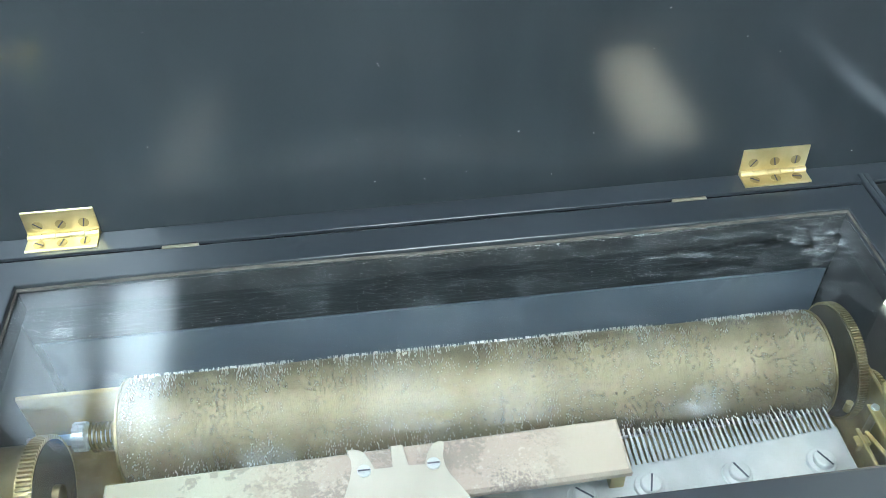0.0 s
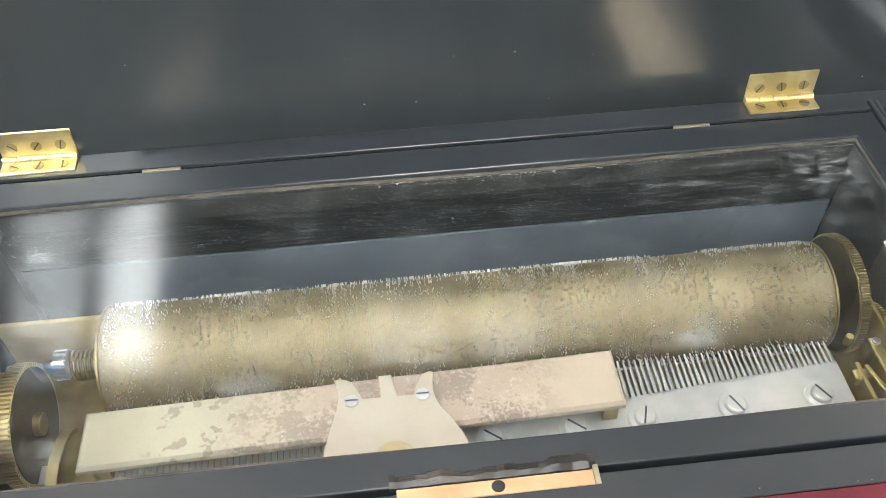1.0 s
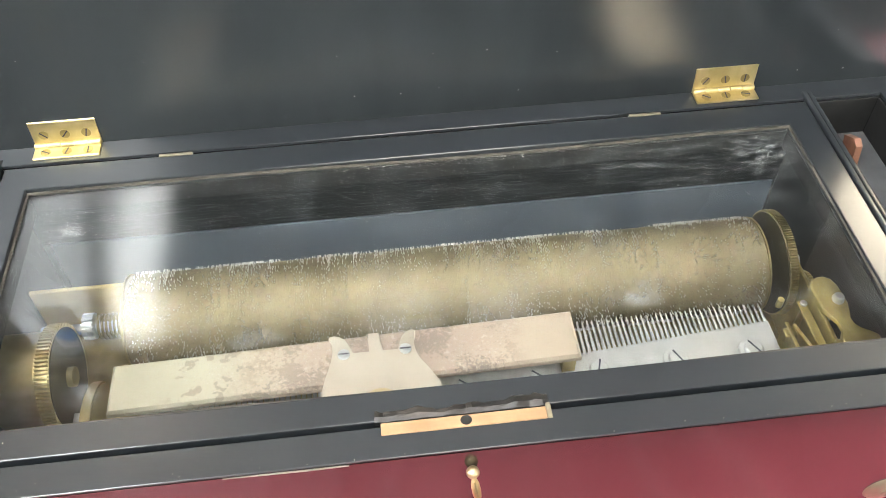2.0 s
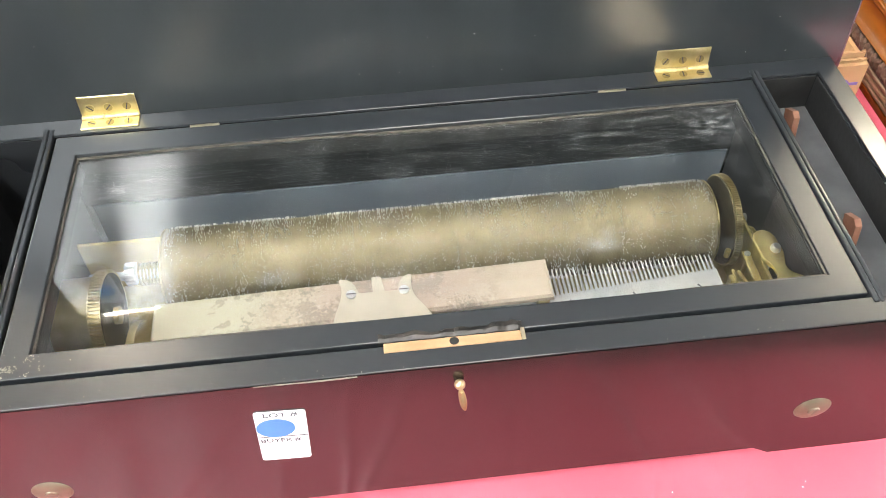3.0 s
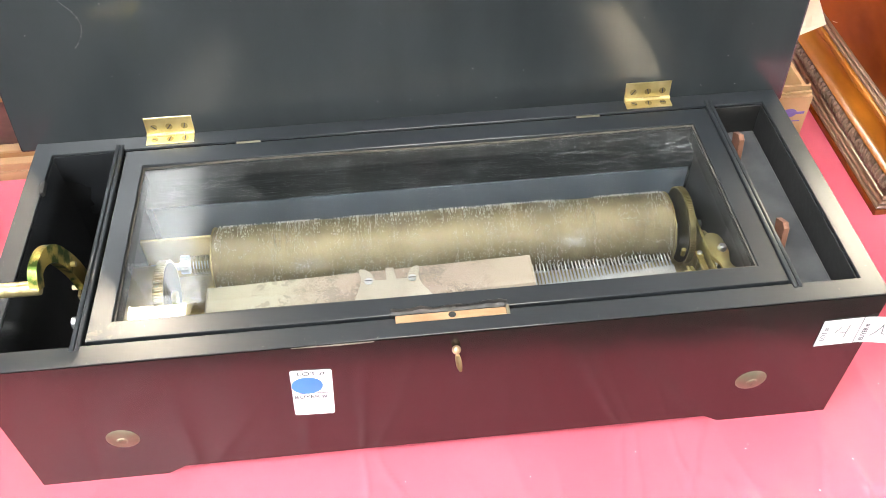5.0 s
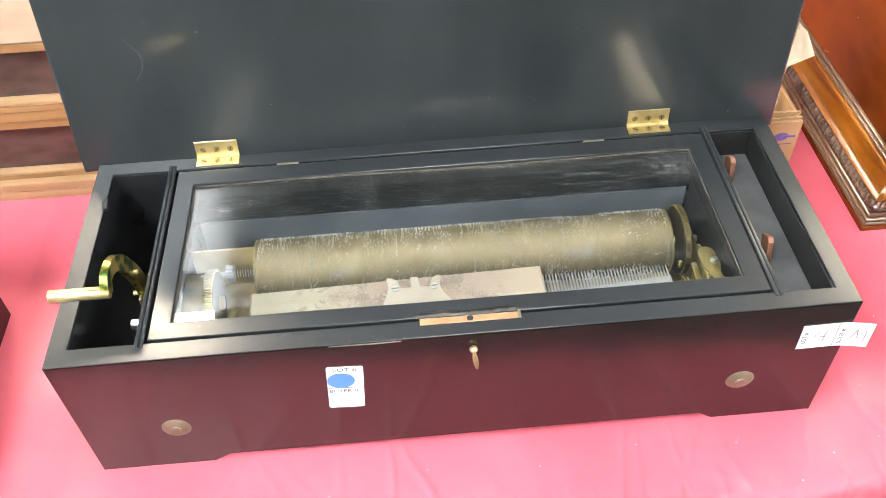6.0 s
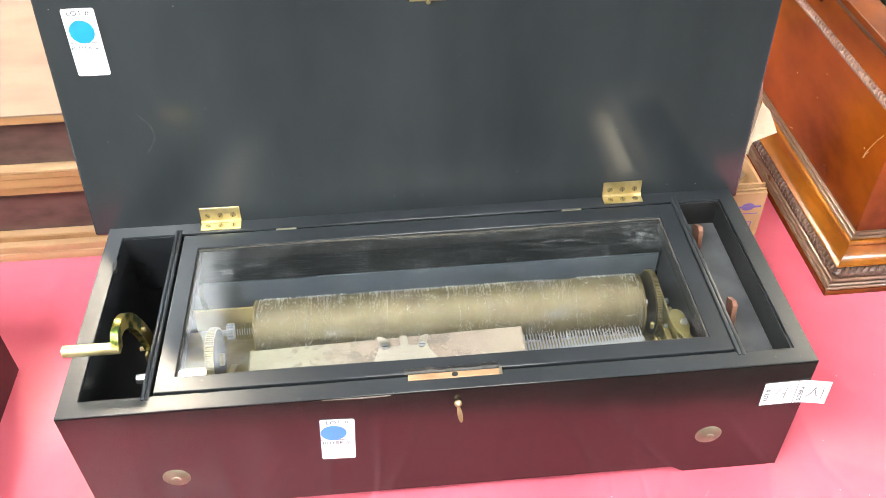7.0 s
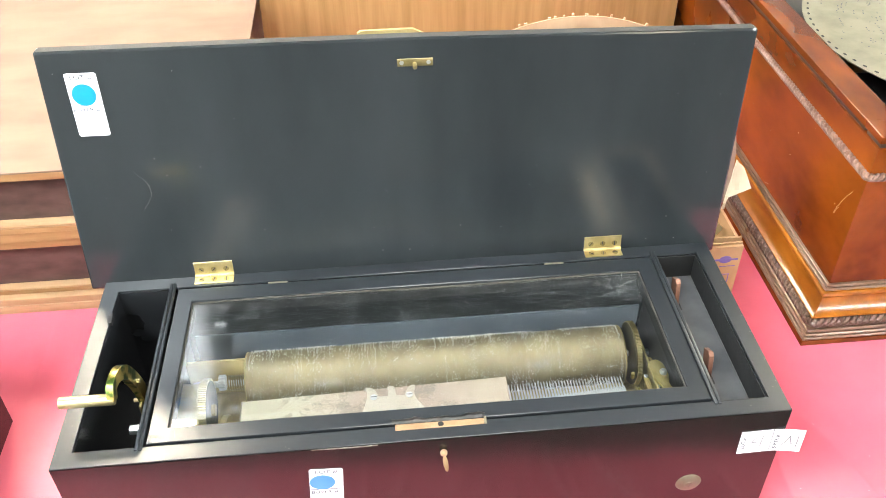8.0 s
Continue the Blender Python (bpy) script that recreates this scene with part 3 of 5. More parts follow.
def table():
    t = thing("table", (0.1, 0.57, 0), "long folding table under the red cloth", "table")
    top = extrude(B(), [(-1.48, edge(-1.48) + 0.012), (1.68, edge(1.68) + 0.012), (1.68, 1.23), (-1.48, 1.23)], T - 0.035, T - 0.006)
    part("tabletop", top, OAK, t)
    for x in (-1.4, 1.6):
        for y in (0.06, 1.16):
            part("leg", tube(B(), (x, y, 0), (x, y, T - 0.035), 0.016), STEEL, t)


table()
tablecloth()

# ---- the music box: case ----
X0, X1, Y1 = -0.35, 0.35, 0.257
case = thing("music_box", (0, 0.13, T), "black lacquered cylinder music box, lid open, on red cloth", "music box")


def case_panels():
    w = 0.018
    front = [(X0, ZT), (X0, T), (-0.242, T), (-0.226, T + 0.010), (0.236, T + 0.010), (0.250, T), (X1, T), (X1, ZT)]
    m = Matrix(((1, 0, 0, 0), (0, 0, 1, 0), (0, 1, 0, 0), (0, 0, 0, 1)))
    part("front_panel", extrude(B(), front, 0.0, w - 0.001, m), FRONT_LACQUER, case, "dark polished front reflecting the red cloth")
    part("back_panel", box(B(), X0, X1, Y1 - w, Y1 - 0.0012, T, ZT - 0.0015), LACQUER, case)
    for a in (X0, X1 - w):
        part("side_panel", box(B(), a + 0.0005, a + w - 0.0005, w - 0.001, Y1 - w, T, ZT - 0.0015), LACQUER, case)
    # mitred rim strips
    z0, z1 = ZT - 0.001, ZT + 0.001
    fw, sw, bw = 0.0180, 0.017, 0.017
    strips = {
        "front": [(X0, 0), (X1, 0), (X1 - sw, fw), (X0 + sw, fw)],
        "back": [(X0 + sw, Y1 - bw), (X1 - sw, Y1 - bw), (X1, Y1), (X0, Y1)],
        "left": [(X0, 0), (X0 + sw, fw), (X0 + sw, Y1 - bw), (X0, Y1)],
        "right": [(X1, 0), (X1, Y1), (X1 - sw, Y1 - bw), (X1 - sw, fw)],
    }
    for o in strips.values():
        part("rim_strip", rail(B(), o, z0, z1, 0.0006), RIM_LACQUER, case, "worn shiny black rim")
    part("floor_board", box(B(), X0 + w, X1 - w, w, Y1 - w, T + 0.012, T + 0.020), INSIDE_BLACK, case)
    part("inner_liner", box(B(), -0.262, 0.274, 0.2353, 0.2385, T + 0.02, 0.843), HAZE_LINER, case, "smooth lining along the back, its grey lightened as reflected haze")
    part("inner_back", box(B(), -0.268, 0.277, 0.2362, 0.2386, 0.8435, 0.896, 0.0005), BACK_BLACK, case, "dusty black back board")
    # compartment walls, with a rounded bead on top
    for x in (-0.2725, 0.2815):
        bm = box(B(), x - 0.003, x + 0.003, w - 0.002, Y1 - w, T + 0.02, ZT - 0.004)
        part("partition", bm, INSIDE_BLACK, case)
        bm = box(B(), x - 0.0038, x - 0.0001, 0.0135, 0.247, ZT - 0.004, ZT + 0.0024, 0.0011, 3)
        box(bm, x + 0.0001, x + 0.0038, 0.0135, 0.247, ZT - 0.004, ZT + 0.0018, 0.0011, 3)
        part("bead", bm, RIM_LACQUER, case)
    # deck of the small compartment, with two slots for the levers
    part("deck", box(B(), 0.2848, 0.3318, 0.0175, 0.2385, 0.881, 0.885, 0.0008), DECK_LACQUER, case, "worn black deck beside the glass lid")
    part("lining", box(B(), 0.3312, 0.3323, 0.0185, 0.2374, 0.8851, 0.9162), INSIDE_BLACK, case, "scuffed black inner face")
    part("lining", box(B(), 0.2850, 0.3311, 0.2376, 0.2387, 0.8851, 0.9162), INSIDE_BLACK, case, "scuffed black inner face")
    for y in (0.199, 0.086):
        part("slot", box(B(), 0.2945, 0.3035, y - 0.018, y + 0.012, 0.8848, 0.8853), DARK_VOID, case)


def wooden_lever(y):
    o = [(-0.012, 0.0), (0.002, 0.0), (0.010, 0.025), (-0.001, 0.031), (-0.006, 0.028)]
    bm = extrude(B(), [(a, b) for a, b in o], -0.0025, 0.0025, ALONG_X, 0.0005)
    part("lever", bm, TAN_WOOD, case, "small bare wooden lever", Matrix.Translation((0.2985, y, 0.886)))


def front_screw(x, z):
    bm = B()
    bmesh.ops.create_uvsphere(bm, u_segments=40, v_segments=20, radius=1, matrix=Matrix.Translation((x, 0.0004, z)) @ Matrix.Diagonal((0.0136, 0.0030, 0.0136, 1)))
    s = part("fixing_screw", bm, WASHER, case, "large domed tarnished brass screw washer")
    part("screw_head", tube(B(), (x, -0.0034, z), (x, -0.0022, z), 0.0040, 0.0048, 28, 0.0003), WASHER, s)
    a = random.Random(int(z * 1000 + x * 400)).uniform(20, 140)
    part("slot", box(B(), -0.0036, 0.0036, -0.0002, 0.0002, -0.0004, 0.0004), PIN_TIP, s, "", Matrix.Translation((x, -0.0034, z)) @ pose(0, 0, 0, 0, a, 0))


def lock():
    p = part("lock_plate", box(B(), -0.033, 0.052, 0.0128, 0.0198, ZT - 0.001, ZT + 0.0016, 0.0003), LOCK_BRASS, case, "plain brass lock plate")
    part("keyhole", extrude(B(), circle(0.0030, 20, 0.0105, 0.0165, 0.0027), ZT + 0.0012, ZT + 0.0019), DARK_VOID, p)
    part("lock_end", box(B(), 0.0522, 0.0548, 0.0128, 0.0222, ZT - 0.001, ZT + 0.0013, 0.0003), WASHER, p)
    # splintered wood along the edge of the glass lid behind the lock
    bm = B()
    rows = []
    for i in range(60):
        x = -0.036 + 0.090 * i / 59
        depth = 0.0078 + 0.0032 * noise.noise(Vector((x * 55, 1, 0))) + 0.0014 * noise.noise(Vector((x * 260, 2, 0)))
        depth -= 0.0032 * math.exp(-((x - 0.004) / 0.011) ** 2)
        up = 0.0018 + 0.0014 * noise.noise(Vector((x * 120, 5, 0)))
        rows.append([bm.verts.new((x, 0.0207 + depth * v, ZT - 0.002 + (up + 0.0022) * h + 0.0006 * noise.noise(Vector((x * 400, v * 9, h))))) for v, h in ((0, 0), (0, 0.75), (0.35, 1.0), (0.75, 0.9), (1.0, 0.55), (1.0, 0))])
    for a, b in zip(rows, rows[1:]):
        for j in range(6):
            bm.faces.new((a[j], b[j], b[(j + 1) % 6], a[(j + 1) % 6]))
    bm.faces.new(rows[0])
    bm.faces.new(rows[-1][::-1])
    part("splintered_edge", bm, TORN_WOOD, case, "splintered black wood behind the lock")
    # bare wood where the lacquer has chipped off the front edge
    bm = B()
    top = []
    for i in range(30):
        x = -0.112 + 0.062 * i / 29
        h = 0.0012 * (1 - abs(2 * i / 29 - 1.3) / 1.4) + 0.0003 * noise.noise(Vector((x * 500, 0, 0)))
        top.append((x, h))
    extrude(bm, [(x, ZT - 0.0012 - max(0.0002, h)) for x, h in top] + [(x, ZT - 0.0008) for x, h in top[::-1]], -0.0004, 0.0004, Matrix(((1, 0, 0, 0), (0, 0, 1, 0), (0, 1, 0, 0), (0, 0, 0, 1))))
    part("chipped_edge", bm, SCUFF, case, "bare wood showing along the chipped edge")
    bm = extrude(B(), [(-0.3345, 0.188), (-0.3305, 0.190), (-0.3310, 0.197), (-0.3318, 0.206), (-0.3350, 0.204), (-0.3362, 0.197)], ZT - 0.003, ZT + 0.0018, None, 0.0006)
    part("chipped_edge", bm, INSIDE_BLACK, case, "dark chip in the rim")


def key():
    bm = B()
    bmesh.ops.create_uvsphere(bm, u_segments=24, v_segments=14, radius=0.0035, matrix=Matrix.Translation((0.0115, -0.0030, 0.9005)))
    k = part("key_knob", bm, KEY_BRASS, case, "small pale brass key knob")
    m = Matrix.Translation((0.0118, -0.0050, 0.8985)) @ pose(0, 0, 0, -18, -7, 0)
    bm = B()
    bmesh.ops.create_uvsphere(bm, u_segments=20, v_segments=16, radius=1, matrix=Matrix.Translation((0, 0, -0.0088)) @ Matrix.Diagonal((0.0024, 0.0013, 0.0095, 1)))
    bow = part("key_bow", bm, BRASS, k, "small brass key bow", m)
    part("bow_ridge", tube(B(), (0, -0.0012, -0.002), (0, -0.0013, -0.0145), 0.0006, 0.0004, 8), BRASS, bow, "", m)


UPRIGHT = pose(0, 0, 0, 90)     # a sheet's (x, y) stood up as (x, z), facing the front


def hinge(x0, x1):
    lower = part("hinge", box(B(), x0, x1, 0.2435, 0.2545, ZT - 0.0005, ZT + 0.0022, 0.0003), BRASS, case, "polished brass butt hinge")
    kn = B()
    n = 5
    for i in range(n):
        a, b = x0 + (x1 - x0) * i / n, x0 + (x1 - x0) * (i + 1) / n
        tube(kn, (a + 0.0002, 0.2552, ZT + 0.0026), (b - 0.0002, 0.2552, ZT + 0.0026), 0.0022, None, 16)
    part("knuckle", kn, BRASS, lower)
    up = B()
    box(up, x0, x1, -0.0010, 0.0005, 0.006, 0.0265, 0.0003)
    leaf = on_lid((x0 + x1) / 2, 0.0165)
    part("upper_leaf", up, BRASS, lower, "", leaf)
    for i in range(3):
        x = x0 + (x1 - x0) * (0.18 + 0.32 * i)
        for m in (Matrix.Translation((x, 0.249, ZT + 0.0021)), leaf @ pose(x, -0.0009, 0.0165, 90)):
            bm = extrude(B(), circle(0.0032, 20), 0, 0.0005)
            part("screw", bm, OLD_BRASS, lower, "", m)
            part("screw_slot", box(B(), -0.0030, 0.0030, -0.0004, 0.0004, 0.0004, 0.0007), INK, lower, "", m @ pose(0, 0, 0, 0, 0, random.uniform(0, 180)))


LID = Matrix.Translation((0, 0.2565, 0.912)) @ pose(0, 0, 0, -4.3)
TWIST = -0.090      # the old lid has warped: one top corner leans forward, the other back


def on_lid(x0, z0):
    """The lid's own place round one spot of its warped face."""
    return LID @ Matrix(((1, 0, 0, 0), (TWIST * z0, 1, TWIST * x0, -TWIST * x0 * z0), (0, 0, 1, 0), (0, 0, 0, 1)))


def lid():
    bm = box(B(), -0.3565, 0.3565, 0.0, 0.016, 0.0, 0.280, 0.0022, 2)
    cuts = [((x / 40, 0, 0), (1, 0, 0)) for x in range(-14, 15)] + [((0, 0, z / 40), (0, 0, 1)) for z in range(1, 11)]
    for at, across in cuts:
        bmesh.ops.bisect_plane(bm, geom=list(bm.verts) + list(bm.edges) + list(bm.faces), plane_co=at, plane_no=across)
    for v in bm.verts:
        foot = 1.0 - max(0.0, v.co.z) / 0.280
        v.co.z -= 0.0052 * max(0.0, v.co.z - 0.2) / 0.08 * max(0.0, v.co.x) / 0.3565
        v.co.z -= (0.004 + 0.0025 * v.co.x / 0.3565) * max(0.0, 1.0 - v.co.z / 0.02)
        v.co.x += (0.0015 + 0.0030 * foot) * max(0.0, v.co.x) / 0.3565 + (0.0015 + 0.0095 * foot) * min(0.0, v.co.x) / 0.3565
        v.co.y += TWIST * v.co.x * v.co.z
    p = part("lid", bm, LID_LACQUER, case, "open black lacquered lid with light scratches", LID)
    m = on_lid(0.011, 0.2545)
    part("catch_plate", box(B(), -0.007, 0.029, -0.0012, 0.0005, 0.2505, 0.2585, 0.0003), OLD_BRASS, p, "small brass lid catch", m)
    part("catch_pin", tube(B(), (0.0105, -0.008, 0.2515), (0.0105, -0.001, 0.2535), 0.0022, None, 14, 0.0004), BRASS, p, "", m)
    for x in (-0.0025, 0.0245):
        part("catch_screw", tube(B(), (x, -0.0018, 0.2545), (x, -0.001, 0.2545), 0.0022, None, 16), STEEL, p, "", m)
    return p


def glass_z(x):
    """The top of the old drawn-glass pane, which runs in slow waves along its length."""
    return 0.9157 + 0.0011 * math.sin(2 * math.pi * (x + 0.22) / 0.36)


def glass_lid():
    xa, xb, ya, yb = -0.2660, 0.2770, 0.0212, 0.2370
    ia, ib, ja, jb = -0.2485, 0.2580, 0.0390, 0.2160
    z0, z1 = 0.898, 0.9190
    g = part("glass_lid", rail(B(), [(xa, ya), (xb, ya), (ib, ja), (ia, ja)], z0, z1, 0.0008), RIM_LACQUER, case, "black framed inner glass lid, closed over the movement")
    for o in ([(xb, ya), (xb, yb), (ib, jb), (ib, ja)], [(xb, yb), (xa, yb), (ia, jb), (ib, jb)], [(xa, yb), (xa, ya), (ia, ja), (ia, jb)]):
        part("frame_rail", rail(B(), o, z0, z1, 0.0008), RIM_LACQUER, g)
    waves = [ia - 0.002 + (ib - ia + 0.004) * i / 72 for i in range(73)]
    sheet = extrude(B(), [(x, glass_z(x)) for x in waves] + [(x, glass_z(x) - 0.0025) for x in waves[::-1]], ja - 0.002, jb + 0.002, Matrix(((1, 0, 0, 0), (0, 0, 1, 0), (0, 1, 0, 0), (0, 0, 0, 1))))
    pane = part("pane", sheet, GLASS, g, "dusty clear glass pane")
    pane.visible_shadow = False
    for b in ((ia + 0.0008, ib - 0.0008, jb - 0.0007, jb - 0.0001), (ia + 0.0001, ia + 0.0007, ja, jb - 0.0008), (ib - 0.0007, ib - 0.0001, ja, jb - 0.0008)):
        part("inner_face", box(B(), *b, z0, 0.9118), DULL_BLACK, g)
    lie = Matrix(((1, 0, 0, 0), (0, 0, 1, 0), (0, 1, 0, 0), (0, 0, 0, 1)))
    for b in ((ia, ib, ja, ja + 0.0015), (ia, ib, jb - 0.0022, jb), (ia, ia + 0.0015, ja + 0.0015, jb - 0.0022), (ib - 0.0015, ib, ja + 0.0015, jb - 0.0022)):
        steps = [b[0] + (b[1] - b[0]) * k / 36 for k in range(37)]
        part("putty_bead", extrude(B(), [(x, glass_z(x) + 0.0001) for x in steps] + [(x, glass_z(x) + 0.0009) for x in steps[::-1]], b[2], b[3], lie), PUTTY, g, "dusty brown putty")
    for x in (-0.166, 0.152):
        part("lid_hinge", box(B(), x, x + 0.022, 0.2362, 0.2385, 0.9100, 0.9198, 0.0003), WASHER, g, "thin dull metal hinge of the glass lid")
    return g


def dust(pane_parent, lid_parent):
    def all_over(g):
        x = g.uniform(-0.246, 0.255)
        return x, 0.041 + 0.172 * g.random() ** 0.45, glass_z(x) + 0.0001

    def corner(g):
        while True:
            x, y = 0.230 + g.gauss(0, 0.016), 0.197 + g.gauss(0, 0.010)
            if x < 0.256 and y < 0.214 and noise.noise(Vector((x * 90 + y * 60, y * 190, 3))) > 0.12:
                return x, y, glass_z(x) + 0.0001

    def wipes(g):
        k = g.randrange(5)
        x0, y0, w = ((-0.06, 0.199, 0.10), (0.02, 0.184, 0.05), (-0.13, 0.176, 0.04), (0.13, 0.203, 0.09), (0.17, 0.178, 0.06))[k]
        u = g.random()
        x = x0 + w * u
        return x, y0 + 0.004 * u + g.gauss(0, 0.0008) + 0.002 * g.choice((-1, 0, 1)), glass_z(x) + 0.0001

    def below(g):
        while True:
            x, y = g.uniform(-0.05, 0.25), 0.21 - abs(g.gauss(0, 0.026))
            if noise.noise(Vector((x * 50, y * 120, 8))) > 0.15:
                return x, y, glass_z(x) + 0.0001

    def back_edge(g):
        x = max(-0.245, min(0.255, g.gauss(0.06, 0.09)))
        return x, 0.2145 - abs(g.gauss(0, 0.0018)), glass_z(x) + 0.0001

    def left_back(g):
        x = min(-0.19, max(-0.245, -0.222 + g.gauss(0, 0.014)))
        return x, 0.180 + g.gauss(0, 0.008), glass_z(x) + 0.0001

    parts = [flakes(2600, all_over, 0.00011, 1), flakes(330, all_over, 0.00024, 8), flakes(620, corner, 0.00014, 2), flakes(260, wipes, 0.00016, 5), flakes(340, below, 0.00016, 6), flakes(240, back_edge, 0.00036, 3), flakes(30, left_back, 0.0003, 4)]
    v, f = [], []
    for a, b in parts:
        off = len(v)
        v += a
        f += [tuple(i + off for i in q) for q in b]
    flake_mesh("dust", (v, f), DUST, pane_parent, "white dust specks and scuffs on the glass")

    def worn_corner(g):
        while True:
            x, y = -0.2655 + abs(g.gauss(0, 0.011)), 0.0225 + abs(g.gauss(0, 0.007))
            if noise.noise(Vector((x * 160, y * 160, 5))) > 0.1 and (x < -0.250 or y < 0.0385):
                return x, y, 0.91925

    def rim_marks(g):
        side = g.choice((0, 0, 0, 1, 2))
        if side == 0:
            return g.uniform(-0.345, 0.345), 0.0012 + abs(g.gauss(0, 0.003)), ZT + 0.00115
        if side == 1:
            return 0.3488 - abs(g.gauss(0, 0.003)), g.uniform(0.004, 0.25), ZT + 0.00115
        return -0.3488 + abs(g.gauss(0, 0.003)), g.uniform(0.004, 0.25), ZT + 0.00115

    flake_mesh("worn_corner", flakes(150, worn_corner, 0.00032, 31), SCUFF, pane_parent, "worn pale scuffs on the frame's corner")
    flake_mesh("rim_scuff", flakes(60, rim_marks, 0.00022, 32), SCUFF, case, "small pale scuffs along the rim")

    def lid_spots(g):
        x, z = g.uniform(-0.35, 0.35), g.uniform(0.01, 0.27)
        return x, z, 0.0002 - TWIST * x * z

    flake_mesh("chips", flakes(46, lid_spots, 0.00035, 9), DUST, lid_parent, "small pale chips in the lacquer", LID @ UPRIGHT)

    def scratch(g):
        u = g.random()
        x, z = -0.288 + 0.012 * math.sin(u * 3.2) + g.gauss(0, 0.0004), 0.10 + 0.045 * u
        return x, z, 0.0002 - TWIST * x * z

    flake_mesh("scratch", flakes(70, scratch, 0.00017, 10), DUST, lid_parent, "fine pale scratch", LID @ UPRIGHT)


case_panels()
for y in (0.199, 0.086):
    wooden_lever(y)
front_screw(-0.2645, 0.8135)
front_screw(0.2655, 0.8135)
lock()
key()
lid_panel = lid()
hinge(-0.2490, -0.2055)
hinge(0.2020, 0.2460)
glass_cover = glass_lid()
dust(glass_cover, lid_panel)


def rounded(w, h, r, n=5):
    out = []
    for cx, cy, a in ((w - r, r, -90), (w - r, h - r, 0), (r, h - r, 90), (r, r, 180)):
        for i in range(n):
            t = radians(a + 90 * i / (n - 1))
            out.append((cx + r * math.cos(t), cy + r * math.sin(t)))
    return out


def sticker(m, w, h, dot, dot_mat, label):
    s = part("lot_sticker", extrude(B(), rounded(w, h, 0.0025), 0.0, 0.00025), WHITE, case, label, m)
    up = Matrix.Translation((0, 0, 0.0003))
    lettering("print", "LOT #", 0.0068, m @ up @ Matrix.Translation((w * 0.50, h - 0.0048, 0)), s, None, "", 1.15)
    lettering("print", "BUYER #", 0.0062, m @ up @ Matrix.Translation((w * 0.44, h * 0.475 - 0.0036, 0)), s, None, "", 1.1)
    part("rule", box(B(), 0.0002, w - 0.0002, h * 0.5 - 0.0002, h * 0.5 + 0.0002, 0.0002, 0.0005), INK, s, "", m)
    part("dot", extrude(B(), circle(dot[2], 36, dot[0], dot[1], dot[3]), 0.0003, 0.0007), dot_mat, s, "round blue dot sticker", m)


sticker(Matrix.Translation((-0.1215, -0.0003, 0.8255)) @ pose(0, 0, 0, 0, 3.5, 0) @ UPRIGHT, 0.0325, 0.063, (0.0125, 0.0425, 0.0122, 0.0110), BLUE, "white paper lot sticker with a blue dot")
sticker(on_lid(-0.318, 0.225) @ Matrix.Translation((-0.334, -0.0004, 0.190)) @ UPRIGHT, 0.0312, 0.068, (0.0150, 0.0450, 0.0118, 0.0115), CYAN, "white paper lot sticker with a blue dot")


def pen(parent, points, m):
    """A pen stroke on paper: thin flat links from point to point."""
    bm = B()
    for a, b in zip(points, points[1:]):
        a, b = Vector((*a, 0)), Vector((*b, 0))
        turn = (b - a).to_track_quat("X", "Z").to_matrix().to_4x4()
        bmesh.ops.create_cube(bm, size=1, matrix=Matrix.Translation((a + b) / 2) @ turn @ Matrix.Diagonal(((b - a).length + 0.0005, 0.0007, 0.0001, 1)))
    part("handwriting", bm, PEN, parent, "thin grey handwriting", m)


def side_sticker():
    """Stuck lengthwise on the front, its end standing off past the corner."""
    bm = B()
    w, h, n = 0.063, 0.034, 14
    cols = []
    for i in range(n + 1):
        u = w * i / n
        lift = 0.0 if u < 0.034 else 0.006 * ((u - 0.034) / 0.032) ** 1.5
        cols.append([bm.verts.new((u, v, 0.0002 + lift)) for v in (0.0, h / 2, h)])
    for a, b in zip(cols, cols[1:]):
        for j in range(2):
            bm.faces.new((a[j], b[j], b[j + 1], a[j + 1]))
    g = bmesh.ops.extrude_face_region(bm, geom=list(bm.faces))
    for v in g["geom"]:
        if isinstance(v, bmesh.types.BMVert):
            v.co.z += 0.0002
    m = Matrix.Translation((0.3070, -0.0003, 0.8565)) @ pose(0, 0, 0, 0, -1.5, 0) @ UPRIGHT
    s = part("lot_sticker", bm, WHITE, case, "white lot sticker curling off past the corner", m)
    flat = m @ Matrix.Translation((0, 0, 0.0006))
    lettering("print", "LOT #", 0.0062, flat @ Matrix.Translation((0.0045, 0.016, 0)) @ pose(0, 0, 0, 0, 0, 90), s)
    pen(s, [(0.0172, 0.0240), (0.0150, 0.0205), (0.0128, 0.0168), (0.0175, 0.0160), (0.0228, 0.0165)], flat)
    pen(s, [(0.0232, 0.0250), (0.0226, 0.0180), (0.0222, 0.0095)], flat)
    part("rule", box(B(), 0.0325, 0.0329, 0, h, 0.0003, 0.0006), INK, s, "", m)
    lifted = m @ Matrix.Translation((0, 0, 0.0016)) @ pose(0, 0, 0, 0, -4, 0)
    lettering("print", "BUYER #", 0.0056, lifted @ Matrix.Translation((0.0370, 0.016, -0.002)) @ pose(0, 0, 0, 0, 0, 90), s)
    far = m @ Matrix.Translation((0.0435, 0, 0.0017)) @ pose(0, 0, 0, 0, -14, 0)
    pen(s, [(0.0000, 0.0100), (0.0030, 0.0140), (0.0056, 0.0210), (0.0066, 0.0250), (0.0074, 0.0190), (0.0082, 0.0135), (0.0102, 0.0128)], far)
    pen(s, [(0.0140, 0.0250), (0.0142, 0.0170), (0.0140, 0.0090)], far)


side_sticker()

